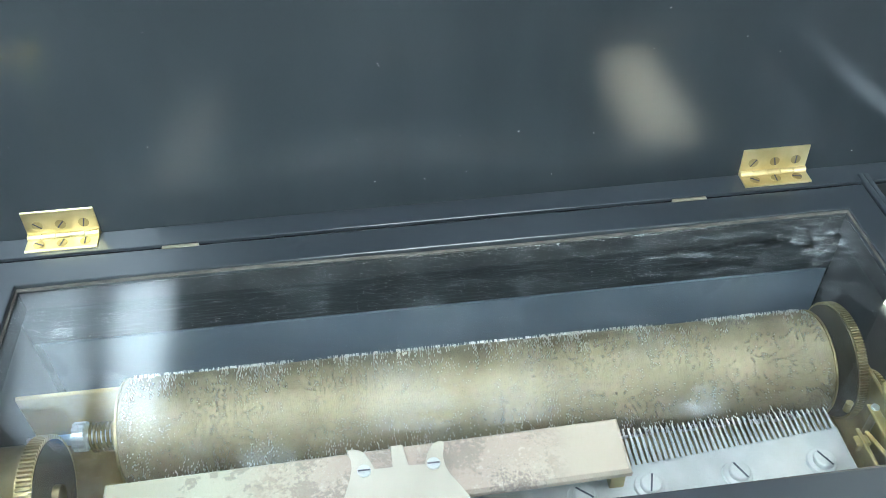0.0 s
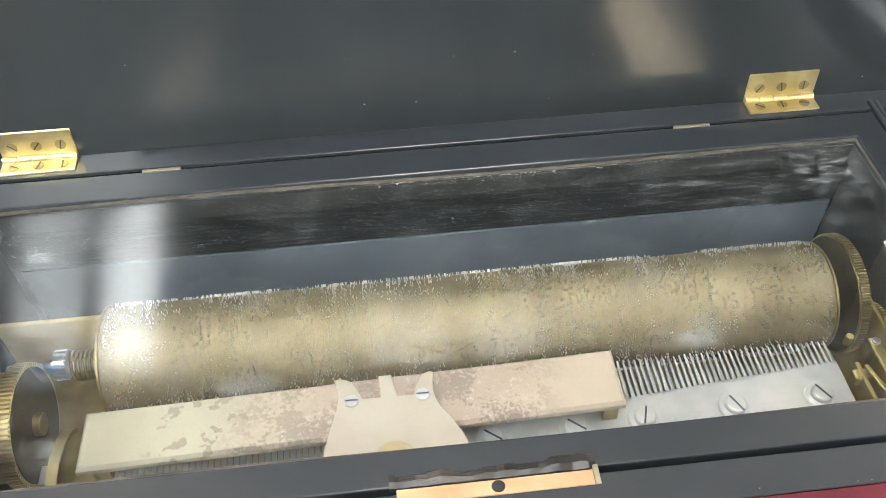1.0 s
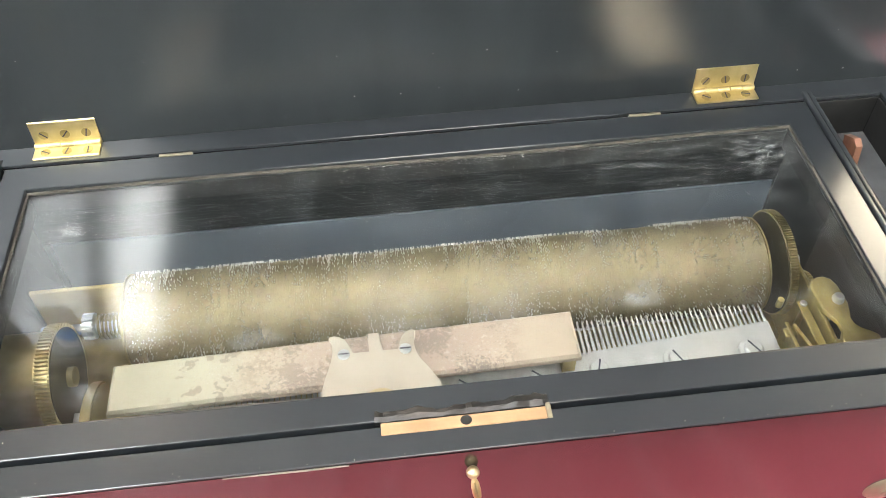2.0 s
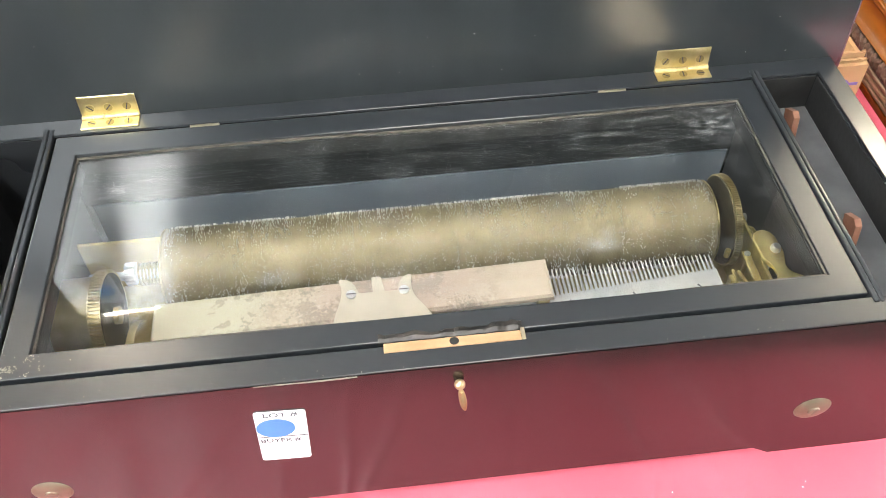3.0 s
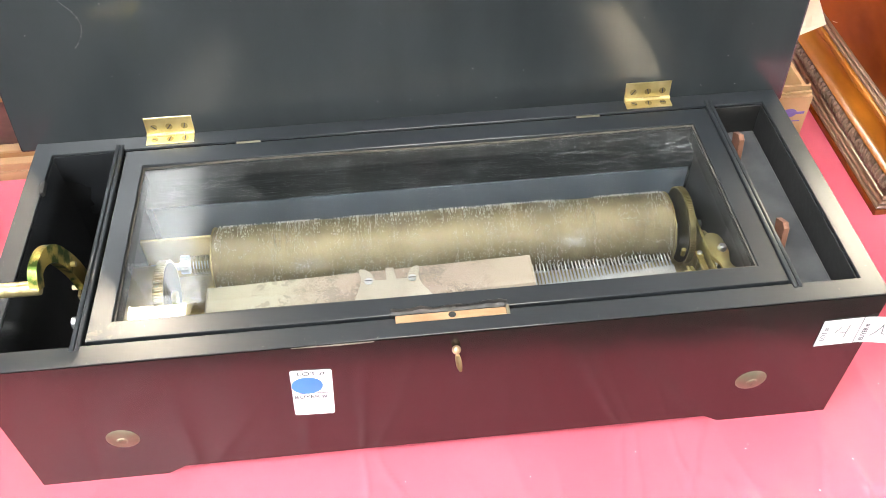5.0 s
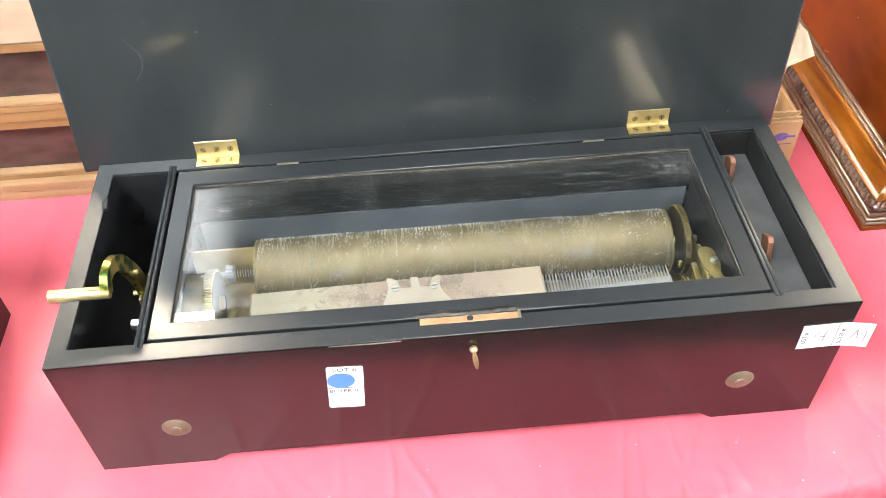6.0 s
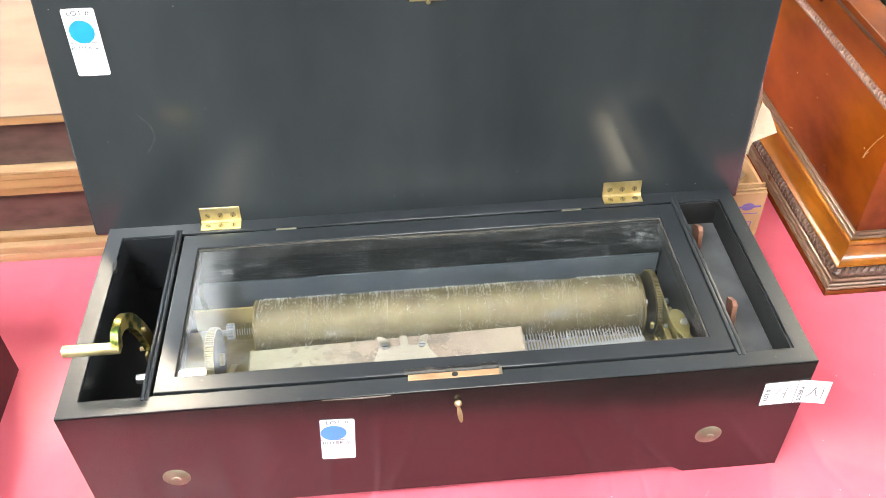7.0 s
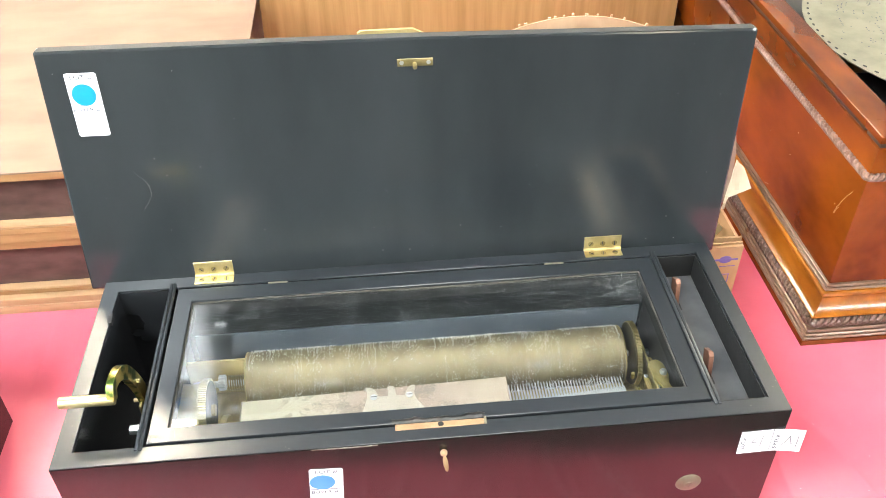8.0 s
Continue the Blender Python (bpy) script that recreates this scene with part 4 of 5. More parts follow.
# ---- the movement in the box ----
CY, CZ, CR = 0.156, 0.845, 0.0325     # cylinder axis and radius
CX0, CX1 = -0.1905, 0.2270
mov = thing("musical_movement", (0, 0.13, T + 0.02), "brass pinned cylinder movement with a steel comb, under the glass", "music movement")


def bedplate():
    part("bedplate", box(B(), -0.258, 0.272, 0.030, 0.215, 0.786, 0.796, 0.0015), OLD_BRASS, mov, "dull brass bedplate")


def cylinder():
    c = part("cylinder", tube(B(), (CX0, CY, CZ), (CX1, CY, CZ), CR, None, 128, 0.0006), CYL_BRASS, mov, "dull brass cylinder studded with pins")
    for x in (CX0 - 0.0015, CX1):
        part("end_cap", tube(B(), (x, CY, CZ), (x + 0.0015, CY, CZ), CR + 0.0006, None, 96, 0.0003), OLD_BRASS, c)
    part("arbor", tube(B(), (-0.252, CY, CZ), (0.262, CY, CZ), 0.0035, None, 20), STEEL, c)
    rng = random.Random(4)
    verts, faces = [], []
    rows = 118
    for i in range(rows):
        x0 = CX0 + 0.004 + (CX1 - CX0 - 0.008) * i / (rows - 1)
        count = rng.choice((70, 110, 140, 170, 200))
        centre = rng.uniform(0, 6.28)
        for k in range(count):
            a = rng.uniform(0, 2 * math.pi) if rng.random() < 0.75 else rng.gauss(centre, 0.5)
            x = x0 + rng.choice((-0.0011, -0.0006, 0, 0.0006, 0.0011))
            if noise.noise(Vector((x * 38, 2.2 * math.cos(a), 2.2 * math.sin(a)))) < -0.20 + 0.5 * (rng.random() - 0.5):
                continue
            r, hh = 0.00020, 0.0016
            c0, s0 = math.cos(a), math.sin(a)
            base = len(verts)
            for hgt, q in ((-0.0003, 1.0), (hh, 0.9)):
                for dx, dt in ((-r, -r), (r, -r), (r, r), (-r, r)):
                    rad = CR + hgt
                    verts.append((x + dx * q, CY + rad * c0 - dt * q * s0, CZ + rad * s0 + dt * q * c0))
            b = base
            faces += [(b + 4, b + 5, b + 6, b + 7)] + [(b + j, b + (j + 1) % 4, b + 4 + (j + 1) % 4, b + 4 + j) for j in range(4)]
    me = bpy.data.meshes.new("pins")
    me.from_pydata(verts, [], faces)
    me.materials.append(PIN)
    me.materials.append(PIN_TIP)
    me.polygons.foreach_set("material_index", [1 if i % 5 == 0 else 0 for i in range(len(faces))])
    tagged(under(new("pins", me), c), "thousands of tiny steel pins", "", "", "stuff")


def comb():
    z0, z1 = 0.8455, 0.8480
    xa, xb = -0.188, 0.2215
    root = lambda x: 0.096 + 0.083 * (x - 0.1)
    base = part("comb", extrude(B(), [(xa, 0.052), (xb, 0.066), (xb, root(xb)), (xa, root(xa))], z0 - 0.001, z1, None, 0.0005), COMB_STEEL, mov, "pale steel music comb")
    part("comb_base", extrude(B(), [(xa, 0.050), (xb, 0.060), (xb, root(xb) - 0.006), (xa, root(xa) - 0.006)], 0.796, z0 - 0.0012), OLD_BRASS, mov)
    pitch = 0.0033
    n = int((xb - xa) / pitch)
    shapes = {}
    for i in range(n):
        x = xa + pitch * (i + 0.5)
        length = 0.120 - root(x)
        k = round(length * 1000)
        if k not in shapes:
            bm = B()
            high = (x - xa) / (xb - xa)         # the high notes have slimmer, more pointed teeth
            w, tip = 0.00144 - 0.00050 * high, 0.00098 - 0.00060 * high
            extrude(bm, [(-w, -0.002), (w, -0.002), (tip, length * 0.92), (0.0003, length), (-0.0003, length), (-tip, length * 0.92)], -0.0010, 0.0)
            shapes[k] = to_mesh("tooth", bm, COMB_STEEL)
        ob = under(new("tooth", shapes[k]), base)
        ob.location = (x, root(x), z1)
    for x, y in ((0.2025, 0.084), (0.153, 0.0825), (0.102, 0.0810), (0.064, 0.0795), (0.0185, 0.0785), (-0.03, 0.072), (-0.08, 0.068), (-0.13, 0.066), (-0.172, 0.062)):
        s = part("comb_screw", tube(B(), (x, y, z1), (x, y, z1 + 0.0022), 0.0086, 0.0080, 36, 0.0005), COMB_STEEL, mov, "domed steel comb screw")
        part("screw_head", tube(B(), (x + 0.0008, y, z1 + 0.0020), (x + 0.0008, y, z1 + 0.0052), 0.0063, 0.0056, 32, 0.0010), COMB_STEEL, s)
        a = random.Random(int(x * 1000) + 500).uniform(20, 150)
        part("slot", box(B(), -0.0055, 0.0055, -0.0005, 0.0005, 0.0, 0.0004), INK, s, "", Matrix.Translation((x + 0.0008, y, z1 + 0.0051)) @ pose(0, 0, 0, 0, 0, a))


def zither():
    z = 0.8690
    bm = extrude(B(), [(-0.1930, 0.0735), (0.0900, 0.0800), (0.0900, 0.1150), (-0.1930, 0.1075)], z - 0.0050, z, None, 0.0018)
    p = part("zither_plate", bm, NICKEL, mov, "tarnished nickel zither plate, blotched pink and brown")
    out = [(-0.070, 0.050), (-0.058, 0.038), (-0.034, 0.034), (-0.010, 0.038), (0.003, 0.050), (0.0050, 0.060), (0.0045, 0.0665), (0.0022, 0.0720), (-0.0035, 0.0819), (-0.0078, 0.0885), (-0.0102, 0.0935),
           (-0.0109, 0.0986), (-0.0103, 0.1030), (-0.0093, 0.1062), (-0.0090, 0.1090), (-0.0104, 0.1104), (-0.0125, 0.1102), (-0.0154, 0.1086), (-0.0174, 0.1060), (-0.0190, 0.1020), (-0.0203, 0.0958),
           (-0.0301, 0.0962), (-0.0316, 0.1102), (-0.0388, 0.1104), (-0.0376, 0.0962), (-0.0483, 0.0962), (-0.0492, 0.1000), (-0.0506, 0.1040), (-0.0528, 0.1075), (-0.0557, 0.1098), (-0.0592, 0.1108),
           (-0.0618, 0.1103), (-0.0622, 0.1086), (-0.0606, 0.1062), (-0.0598, 0.1030), (-0.0596, 0.0987), (-0.0610, 0.0910), (-0.0649, 0.0807), (-0.0687, 0.0661)]
    part("bracket", extrude(B(), out, z + 0.0002, z + 0.0028, None, 0.0005), BRIDGE, p, "plain nickel bracket with two curved horns")
    part("boss", extrude(B(), circle(0.0115, 32, -0.033, 0.0585), z + 0.0025, z + 0.0036, None, 0.0004), COPPER, p, "worn copper-coloured round boss")
    for x in (-0.0535, -0.0160):
        part("bracket_screw", tube(B(), (x, 0.0958, z + 0.0028), (x, 0.0958, z + 0.0042), 0.0037, None, 24, 0.0004), STEEL, p)
        part("slot", box(B(), x - 0.0033, x + 0.0033, 0.0954, 0.0962, z + 0.0041, z + 0.0046), INK, p)
    part("support", box(B(), 0.080, 0.088, 0.083, 0.090, 0.8482, z - 0.0051), OLD_BRASS, p)
    part("support", box(B(), -0.188, -0.180, 0.078, 0.085, 0.8482, z - 0.0051), OLD_BRASS, p)


def drive_side():
    """Spring wheel, pinion and arbor spring beside the cylinder."""
    w = part("spring_wheel", extrude(B(), gear_outline(0.0345, 84, 0.0026), -0.0040, 0.0040, ALONG_X), BRASS, mov, "thick brass gear of the spring barrel", Matrix.Translation((-0.2325, 0.118, 0.846)))
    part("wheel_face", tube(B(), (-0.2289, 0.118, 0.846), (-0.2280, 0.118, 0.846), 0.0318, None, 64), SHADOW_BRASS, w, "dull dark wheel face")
    part("barrel", tube(B(), (-0.2660, 0.118, 0.846), (-0.2372, 0.118, 0.846), 0.0300, None, 64, 0.0015), BRASS, w, "polished brass spring barrel")
    part("hub", tube(B(), (-0.2372, 0.118, 0.846), (-0.2240, 0.118, 0.846), 0.0065, None, 24, 0.0006), OLD_BRASS, w)
    part("pinion", extrude(B(), gear_outline(0.0088, 14, 0.0022), -0.0035, 0.0035, ALONG_X), STEEL, mov, "small steel pinion", Matrix.Translation((-0.2205, CY, CZ + 0.002)))
    bm = B()
    for i in range(9):
        x = -0.2145 + 0.0026 * i
        ring = [(x + 0.0026 * k / 20, CY + 0.0082 * math.cos(2 * math.pi * k / 20), CZ + 0.0082 * math.sin(2 * math.pi * k / 20)) for k in range(21)]
        for a, b in zip(ring, ring[1:]):
            tube(bm, a, b, 0.0009, None, 6)
    part("coil_spring", bm, OLD_BRASS, mov, "brass coil spring on the arbor")
    part("bracket_plate", box(B(), -0.2655, -0.1985, 0.186, 0.189, 0.796, 0.850, 0.0006), FITTING_BRASS, mov, "upright pale brass bracket plate")
    part("bracket_foot", box(B(), -0.2655, -0.1985, 0.1892, 0.204, 0.7962, 0.800, 0.0006), TRAIN_BRASS, mov)
    bm = B()
    arch = [(-0.2135 - 0.004 * math.sin(a), 0.097 - 0.024 * math.cos(a), 0.832 + 0.006 * math.sin(a)) for a in [math.pi * k / 14 for k in range(15)]]
    rings = []
    for i, q in enumerate(arch):
        d = (Vector(arch[min(14, i + 1)]) - Vector(arch[max(0, i - 1)])).normalized()
        up = Vector((1, 0, 0)).cross(d)
        rings.append([bm.verts.new(Vector(q) + Vector((sx * 0.003, 0, 0)) + up * sy * 0.0008) for sx, sy in ((-1, -1), (1, -1), (1, 1), (-1, 1))])
    for a, b in zip(rings, rings[1:]):
        for j in range(4):
            bm.faces.new((a[j], a[(j + 1) % 4], b[(j + 1) % 4], b[j]))
    part("stop_spring", bm, BRASS, mov, "arched brass stop spring")
    part("spring_foot", box(B(), -0.2170, -0.2100, 0.066, 0.076, 0.796, 0.8320, 0.0006), OLD_BRASS, mov)
    part("click_plate", box(B(), -0.2290, -0.2200, 0.090, 0.102, 0.826, 0.829, 0.0006), STEEL, mov)


def governor_side():
    """Great wheel, train plates, fly and its cock at the cylinder's end."""
    g = part("great_wheel", extrude(B(), gear_outline(0.0368, 128, 0.0014), -0.0026, 0.0026, ALONG_X), OLD_BRASS, mov, "toothed brass great wheel on the cylinder", Matrix.Translation((0.2425, CY, CZ)))
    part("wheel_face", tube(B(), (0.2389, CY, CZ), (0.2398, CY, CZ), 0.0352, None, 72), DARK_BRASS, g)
    part("train_plate", box(B(), 0.2520, 0.2545, 0.080, 0.165, 0.796, 0.858, 0.0005), TRAIN_BRASS, mov)
    part("train_plate", box(B(), 0.2330, 0.2355, 0.060, 0.105, 0.796, 0.846, 0.0005), TRAIN_BRASS, mov)
    o = [(-0.009, -0.026), (0.016, -0.026), (0.0165, -0.019), (0.0120, -0.0145), (0.0070, -0.0125), (0.0045, -0.0090), (0.0040, -0.0040), (0.0070, 0.0005), (0.0095, 0.0060), (0.0095, 0.0200), (0.0078, 0.0250), (0.0040, 0.0280), (-0.0010, 0.0285), (-0.0055, 0.0265), (-0.0080, 0.0215), (-0.0085, 0.0060), (-0.0060, 0.0005), (-0.0035, -0.0040), (-0.0035, -0.0100), (-0.0075, -0.0150)]
    c = part("governor_cock", extrude(B(), o, 0, 0.004, None, 0.0008), TRAIN_BRASS, mov, "shaped brass governor cock", Matrix.Translation((0.2580, 0.0930, 0.8630)) @ pose(0, 0, 0, 8, 0, 10))
    part("jewel_cap", tube(B(), (0.2605, 0.1030, 0.8660), (0.2605, 0.1030, 0.8722), 0.0046, 0.0030, 20, 0.0008), STEEL, c)
    part("worm", tube(B(), (0.2580, 0.101, 0.80), (0.2580, 0.101, 0.864), 0.0022, None, 14), STEEL, mov)
    part("train_wheel", extrude(B(), gear_outline(0.0190, 48, 0.0016), -0.0012, 0.0012, ALONG_X), TRAIN_BRASS, mov, "", Matrix.Translation((0.2580, 0.128, 0.838)))
    part("cock_foot", box(B(), 0.2500, 0.2700, 0.0660, 0.0780, 0.796, 0.862, 0.0008), TRAIN_BRASS, mov)
    for x, y, r in ((0.2470, 0.0700, 0.0030), (0.2660, 0.0860, 0.0026), (0.2490, 0.1130, 0.0022)):
        part("pillar", tube(B(), (x, y, 0.796), (x, y, 0.8495), r, None, 18, 0.0004), BRASS, mov, "turned brass pillar")
    b = part("train_bridge", box(B(), 0.2435, 0.2495, 0.0660, 0.1165, 0.8497, 0.8522, 0.0006), TRAIN_BRASS, mov, "flat brass bridge over the train")
    for y in (0.0700, 0.1130):
        part("bridge_screw", tube(B(), (0.2468, y, 0.8522), (0.2468, y, 0.8538), 0.0024, None, 16, 0.0004), STEEL, b)
    part("stop_finger", tube(B(), (0.2335, 0.118, 0.846), (0.2335, 0.118, 0.853), 0.0022, None, 20), TRAIN_BRASS, mov)
    part("stop_finger", box(B(), 0.2300, 0.2385, 0.094, 0.101, 0.838, 0.845, 0.0008), TRAIN_BRASS, mov)
    part("spring_strip", box(B(), 0.2400, 0.2425, 0.050, 0.100, 0.8495, 0.8515, 0.0005), TRAIN_BRASS, mov, "", pose(0.2412, 0.075, 0.85, 0, 0, 14) @ Matrix.Translation((-0.2412, -0.075, -0.85)))


def winding_lever():
    """Brass winding lever standing up out of the empty compartment."""
    x = -0.293
    pts = [(0.046, 0.955), (0.0495, 0.960), (0.055, 0.9645), (0.064, 0.9665), (0.073, 0.963), (0.081, 0.954), (0.087, 0.940), (0.0915, 0.924), (0.094, 0.905), (0.094, 0.885), (0.092, 0.868)]
    knots = [Vector((x + 0.013 * max(0, (i - 2) / 8), y, z)) for i, (y, z) in enumerate(pts)]
    path = []
    for i in range(len(knots) - 1):
        a, b, c, d = knots[max(0, i - 1)], knots[i], knots[i + 1], knots[min(len(knots) - 1, i + 2)]
        for k in range(4):
            t = k / 4
            path.append(0.5 * (2 * b + (c - a) * t + (2 * a - 5 * b + 4 * c - d) * t * t + (3 * b - a - 3 * c + d) * t ** 3))
    path.append(knots[-1])
    bm = B()
    rings = []
    for i, p in enumerate(path):
        a, b = Vector(path[max(0, i - 1)]), Vector(path[min(len(path) - 1, i + 1)])
        d = (b - a).normalized()
        side = Vector((1, 0, 0))
        up = side.cross(d).normalized()
        w, h = 0.0034, 0.0054 + 0.0034 * i / 40
        rings.append([bm.verts.new(Vector(p) + side * sx * w + up * sy * h) for sx, sy in ((-1, -1), (1, -1), (1, 1), (-1, 1))])
    for a, b in zip(rings, rings[1:]):
        for j in range(4):
            bm.faces.new((a[j], a[(j + 1) % 4], b[(j + 1) % 4], b[j]))
    bm.faces.new(rings[0][::-1])
    bm.faces.new(rings[-1])
    arm = part("winding_lever", bm, GREEN_BRASS, mov, "curved brass winding lever with green tarnish")
    part("grip", tube(B(), (-0.3410, 0.0465, 0.9560), (-0.2905, 0.0465, 0.9560), 0.0056, None, 28, 0.0006), BRASS, arm, "plain round brass grip")
    part("ratchet", extrude(B(), gear_outline(0.020, 24, 0.003), -0.002, 0.002, ALONG_X), OLD_BRASS, arm, "", Matrix.Translation((-0.2790, 0.092, 0.856)))
    part("pawl", box(B(), -0.2865, -0.2835, 0.080, 0.090, 0.872, 0.905, 0.0008), OLD_BRASS, arm)
    part("arbor_end", tube(B(), (-0.3080, 0.0920, 0.8565), (-0.2755, 0.0920, 0.8565), 0.0050, None, 20, 0.0008), STEEL, arm, "bright steel arbor end")
    for y, z in ((0.087, 0.935), (0.0935, 0.900)):
        part("rivet", tube(B(), (x - 0.001, y, z), (x + 0.014, y, z), 0.0022, None, 12), BRASS, arm)


bedplate()
cylinder()
comb()
zither()
drive_side()
governor_side()
winding_lever()


# ---- things round the box on the table ----
def oak_cabinet():
    x0, x1, y0, y1 = -1.10, -0.215, 0.402, 1.10
    t = thing("oak_cabinet", ((x0 + x1) / 2, 0.75, T), "light oak case with dark panels, standing behind the music box", "cabinet")
    part("carcass", box(B(), x0 + 0.02, x1 - 0.02, y0 + 0.024, y1, T, 0.9768), OAK, t)
    part("top", box(B(), x0, x1, y0, y1, 0.977, 0.9797, 0.0008, 2), OAK_TOP, t, "pale worn oak top")
    for z0, z1, d, mat, name in ((0.75, 0.7630, 0.0, OAK_PALE, "base_rail"), (0.7635, 0.7745, 0.001, OAK_PALE, "base_rail"),
                                 (0.7748, 0.7822, 0.0115, OAK, "moulding"), (0.7825, 0.7860, 0.010, OAK_PALE, "bead"),
                                 (0.7863, 0.8700, 0.022, ROSEWOOD, "panel"), (0.8575, 0.8700, 0.006, OAK, "moulding"),
                                 (0.8705, 0.8856, 0.0024, OAK, "rail"), (0.8860, 0.8942, 0.0008, OAK, "rail"), (0.8945, 0.8990, 0.0, OAK_PALE, "bead"),
                                 (0.8993, 0.9655, 0.0145, ROSEWOOD, "panel"), (0.9660, 0.9767, 0.001, OAK, "moulding")):
        part(name, box(B(), x0 + 0.002, x1 - 0.002, y0 + d, y0 + 0.025, z0, z1, 0.0012 if name != "bead" else 0.0017, 2), mat, t)


def neighbour_box():
    t = thing("dark_box", (-0.70, 0.05, T), "dark lacquered wooden box at the table edge", "box")
    part("body", box(B(), -0.92, -0.492, -0.10, 0.210, T, 0.90, 0.002), FRONT_LACQUER, t)
    part("lid", box(B(), -0.925, -0.487, -0.105, 0.215, 0.9005, 0.92, 0.003), LACQUER, t)


def rope_length(bm, a, b, r, pitch, out):
    """A carved twist of two strands from a to b; out is the way that it faces."""
    a, b, out, up = Vector(a), Vector(b), Vector(out), Vector((0, 0, 1))
    n = int((b - a).length / pitch * 5)
    section = circle(r * 0.52, 7)
    for strand in range(2):
        path = []
        for i in range(n + 1):
            turn = 2 * math.pi * (strand / 2 + i / 10)
            path.append(a + (b - a) * (i / n) + out * (r * 0.45 * math.cos(turn)) + up * (r * 0.45 * math.sin(turn)))
        sweep(bm, path, section)


def mahogany_cabinet():
    bx, by = 0.530, 0.262          # near corner of the body
    x1, y1 = 1.25, 1.05
    t = thing("mahogany_case", (0.88, 0.65, T), "polished mahogany disc music box with rope mouldings", "music box")

    def ring(name, off0, z0, off1, z1, mat, bevel=0.0):
        """A course round the case: off is how far it stands out from the body at its foot and head."""
        bm = B()
        a = [(bx - off0, by - off0), (x1 + off0, by - off0), (x1 + off0, y1 + off0), (bx - off0, y1 + off0)]
        b = [(bx - off1, by - off1), (x1 + off1, by - off1), (x1 + off1, y1 + off1), (bx - off1, y1 + off1)]
        lo = [bm.verts.new((*p, z0)) for p in a]
        hi = [bm.verts.new((*p, z1)) for p in b]
        bm.faces.new(lo[::-1])
        bm.faces.new(hi)
        for i in range(4):
            bm.faces.new((lo[i], lo[(i + 1) % 4], hi[(i + 1) % 4], hi[i]))
        if bevel:
            bmesh.ops.bevel(bm, geom=[e for e in bm.edges], offset=bevel, segments=2, affect="EDGES", profile=0.5)
        part(name, bm, mat, t)

    def course(name, profile, mat):
        """A moulding run round the case along a profile of (stand-out, height)."""
        bm = B()
        loops = []
        for o, z in profile:
            loops.append([bm.verts.new((*p, z)) for p in ((bx - o, by - o), (x1 + o, by - o), (x1 + o, y1 + o), (bx - o, y1 + o))])
        for lo, hi in zip(loops, loops[1:]):
            for i in range(4):
                bm.faces.new((lo[i], lo[(i + 1) % 4], hi[(i + 1) % 4], hi[i]))
        bm.faces.new(loops[0][::-1])
        bm.faces.new(loops[-1])
        part(name, bm, mat, t)

    def reed(off, r, z0, z1, mat):
        course("reed", [(off - 0.004, z0)] + [(off + r * math.sin(math.pi * k / 8), z0 + (z1 - z0) * (0.5 - 0.5 * math.cos(math.pi * k / 8))) for k in range(9)] + [(off - 0.004, z1)], mat)

    ring("plinth", 0.029, 0.75, 0.0285, 0.7576, MAHOGANY, 0.0015)
    reed(0.0252, 0.0026, 0.7577, 0.7625, REED)
    reed(0.0232, 0.0026, 0.7626, 0.7672, REED)
    reed(0.0212, 0.0028, 0.7673, 0.7735, REED)
    ring("bed", 0.013, 0.7736, 0.013, 0.7898, MAHOGANY_DARK)
    reed(0.0185, 0.0014, 0.7899, 0.7918, AMBER)
    course("cove", [(0.0188 - 0.0125 * math.sin(u / 12 * math.pi / 2) ** 0.75, 0.7919 + 0.0212 * u / 12) for u in range(13)], AMBER)
    ring("groove", 0.0048, 0.8132, 0.0048, 0.8147, GROOVE)
    reed(0.0064, 0.0030, 0.8148, 0.8232, AMBER)
    reed(0.0042, 0.0018, 0.8233, 0.8275, REED)
    reed(0.0018, 0.0018, 0.8276, 0.8318, REED)
    # body with a deep tray on top
    ring("body", 0.0, 0.8319, 0.0, 0.9935, MAHOGANY, 0.001)
    w = 0.038
    for b in ((bx, x1, by, by + w), (bx, x1, y1 - w, y1), (bx, bx + w, by + w, y1 - w), (x1 - w, x1, by + w, y1 - w)):
        part("tray_wall", box(B(), *b, 0.9937, 1.034), MAHOGANY, t)
        part("groove", box(B(), b[0] + 0.003, b[1] - 0.003, b[2] + 0.003, b[3] - 0.003, 1.0342, 1.0405), GROOVE, t)
        part("lip", box(B(), *b, 1.0408, 1.050, 0.0007), MAHOGANY, t)
    part("tray_floor", box(B(), bx + w, x1 - w, by + w, y1 - w, 0.9936, 0.9965), INSIDE_BLACK, t)
    part("spindle", tube(B(), (0.825, 0.530, 0.9965), (0.825, 0.530, 1.039), 0.012, 0.006), STEEL, t)
    part("bedplate", box(B(), 0.60, 1.05, 0.50, 0.56, 0.9966, 1.015, 0.002), OLD_BRASS, t)
    for z, off, pitch, r, mat in ((0.7817, 0.0185, 0.0088, 0.0078, ROPE_DARK), (0.997, 0.0022, 0.0068, 0.0056, ROPE)):
        bm = B()
        rope_length(bm, (bx - off, by - off, z), (bx - off, by + 0.62, z), r, pitch, (-1, 0, 0))
        part("rope_moulding", bm, mat, t, "carved twisted rope moulding")
        bm = B()
        rope_length(bm, (bx - off, by - off, z), (bx + 0.25, by - off, z), r, pitch, (0, -1, 0))
        part("rope_moulding", bm, mat, t, "carved twisted rope moulding")
    scratches(t, bx)


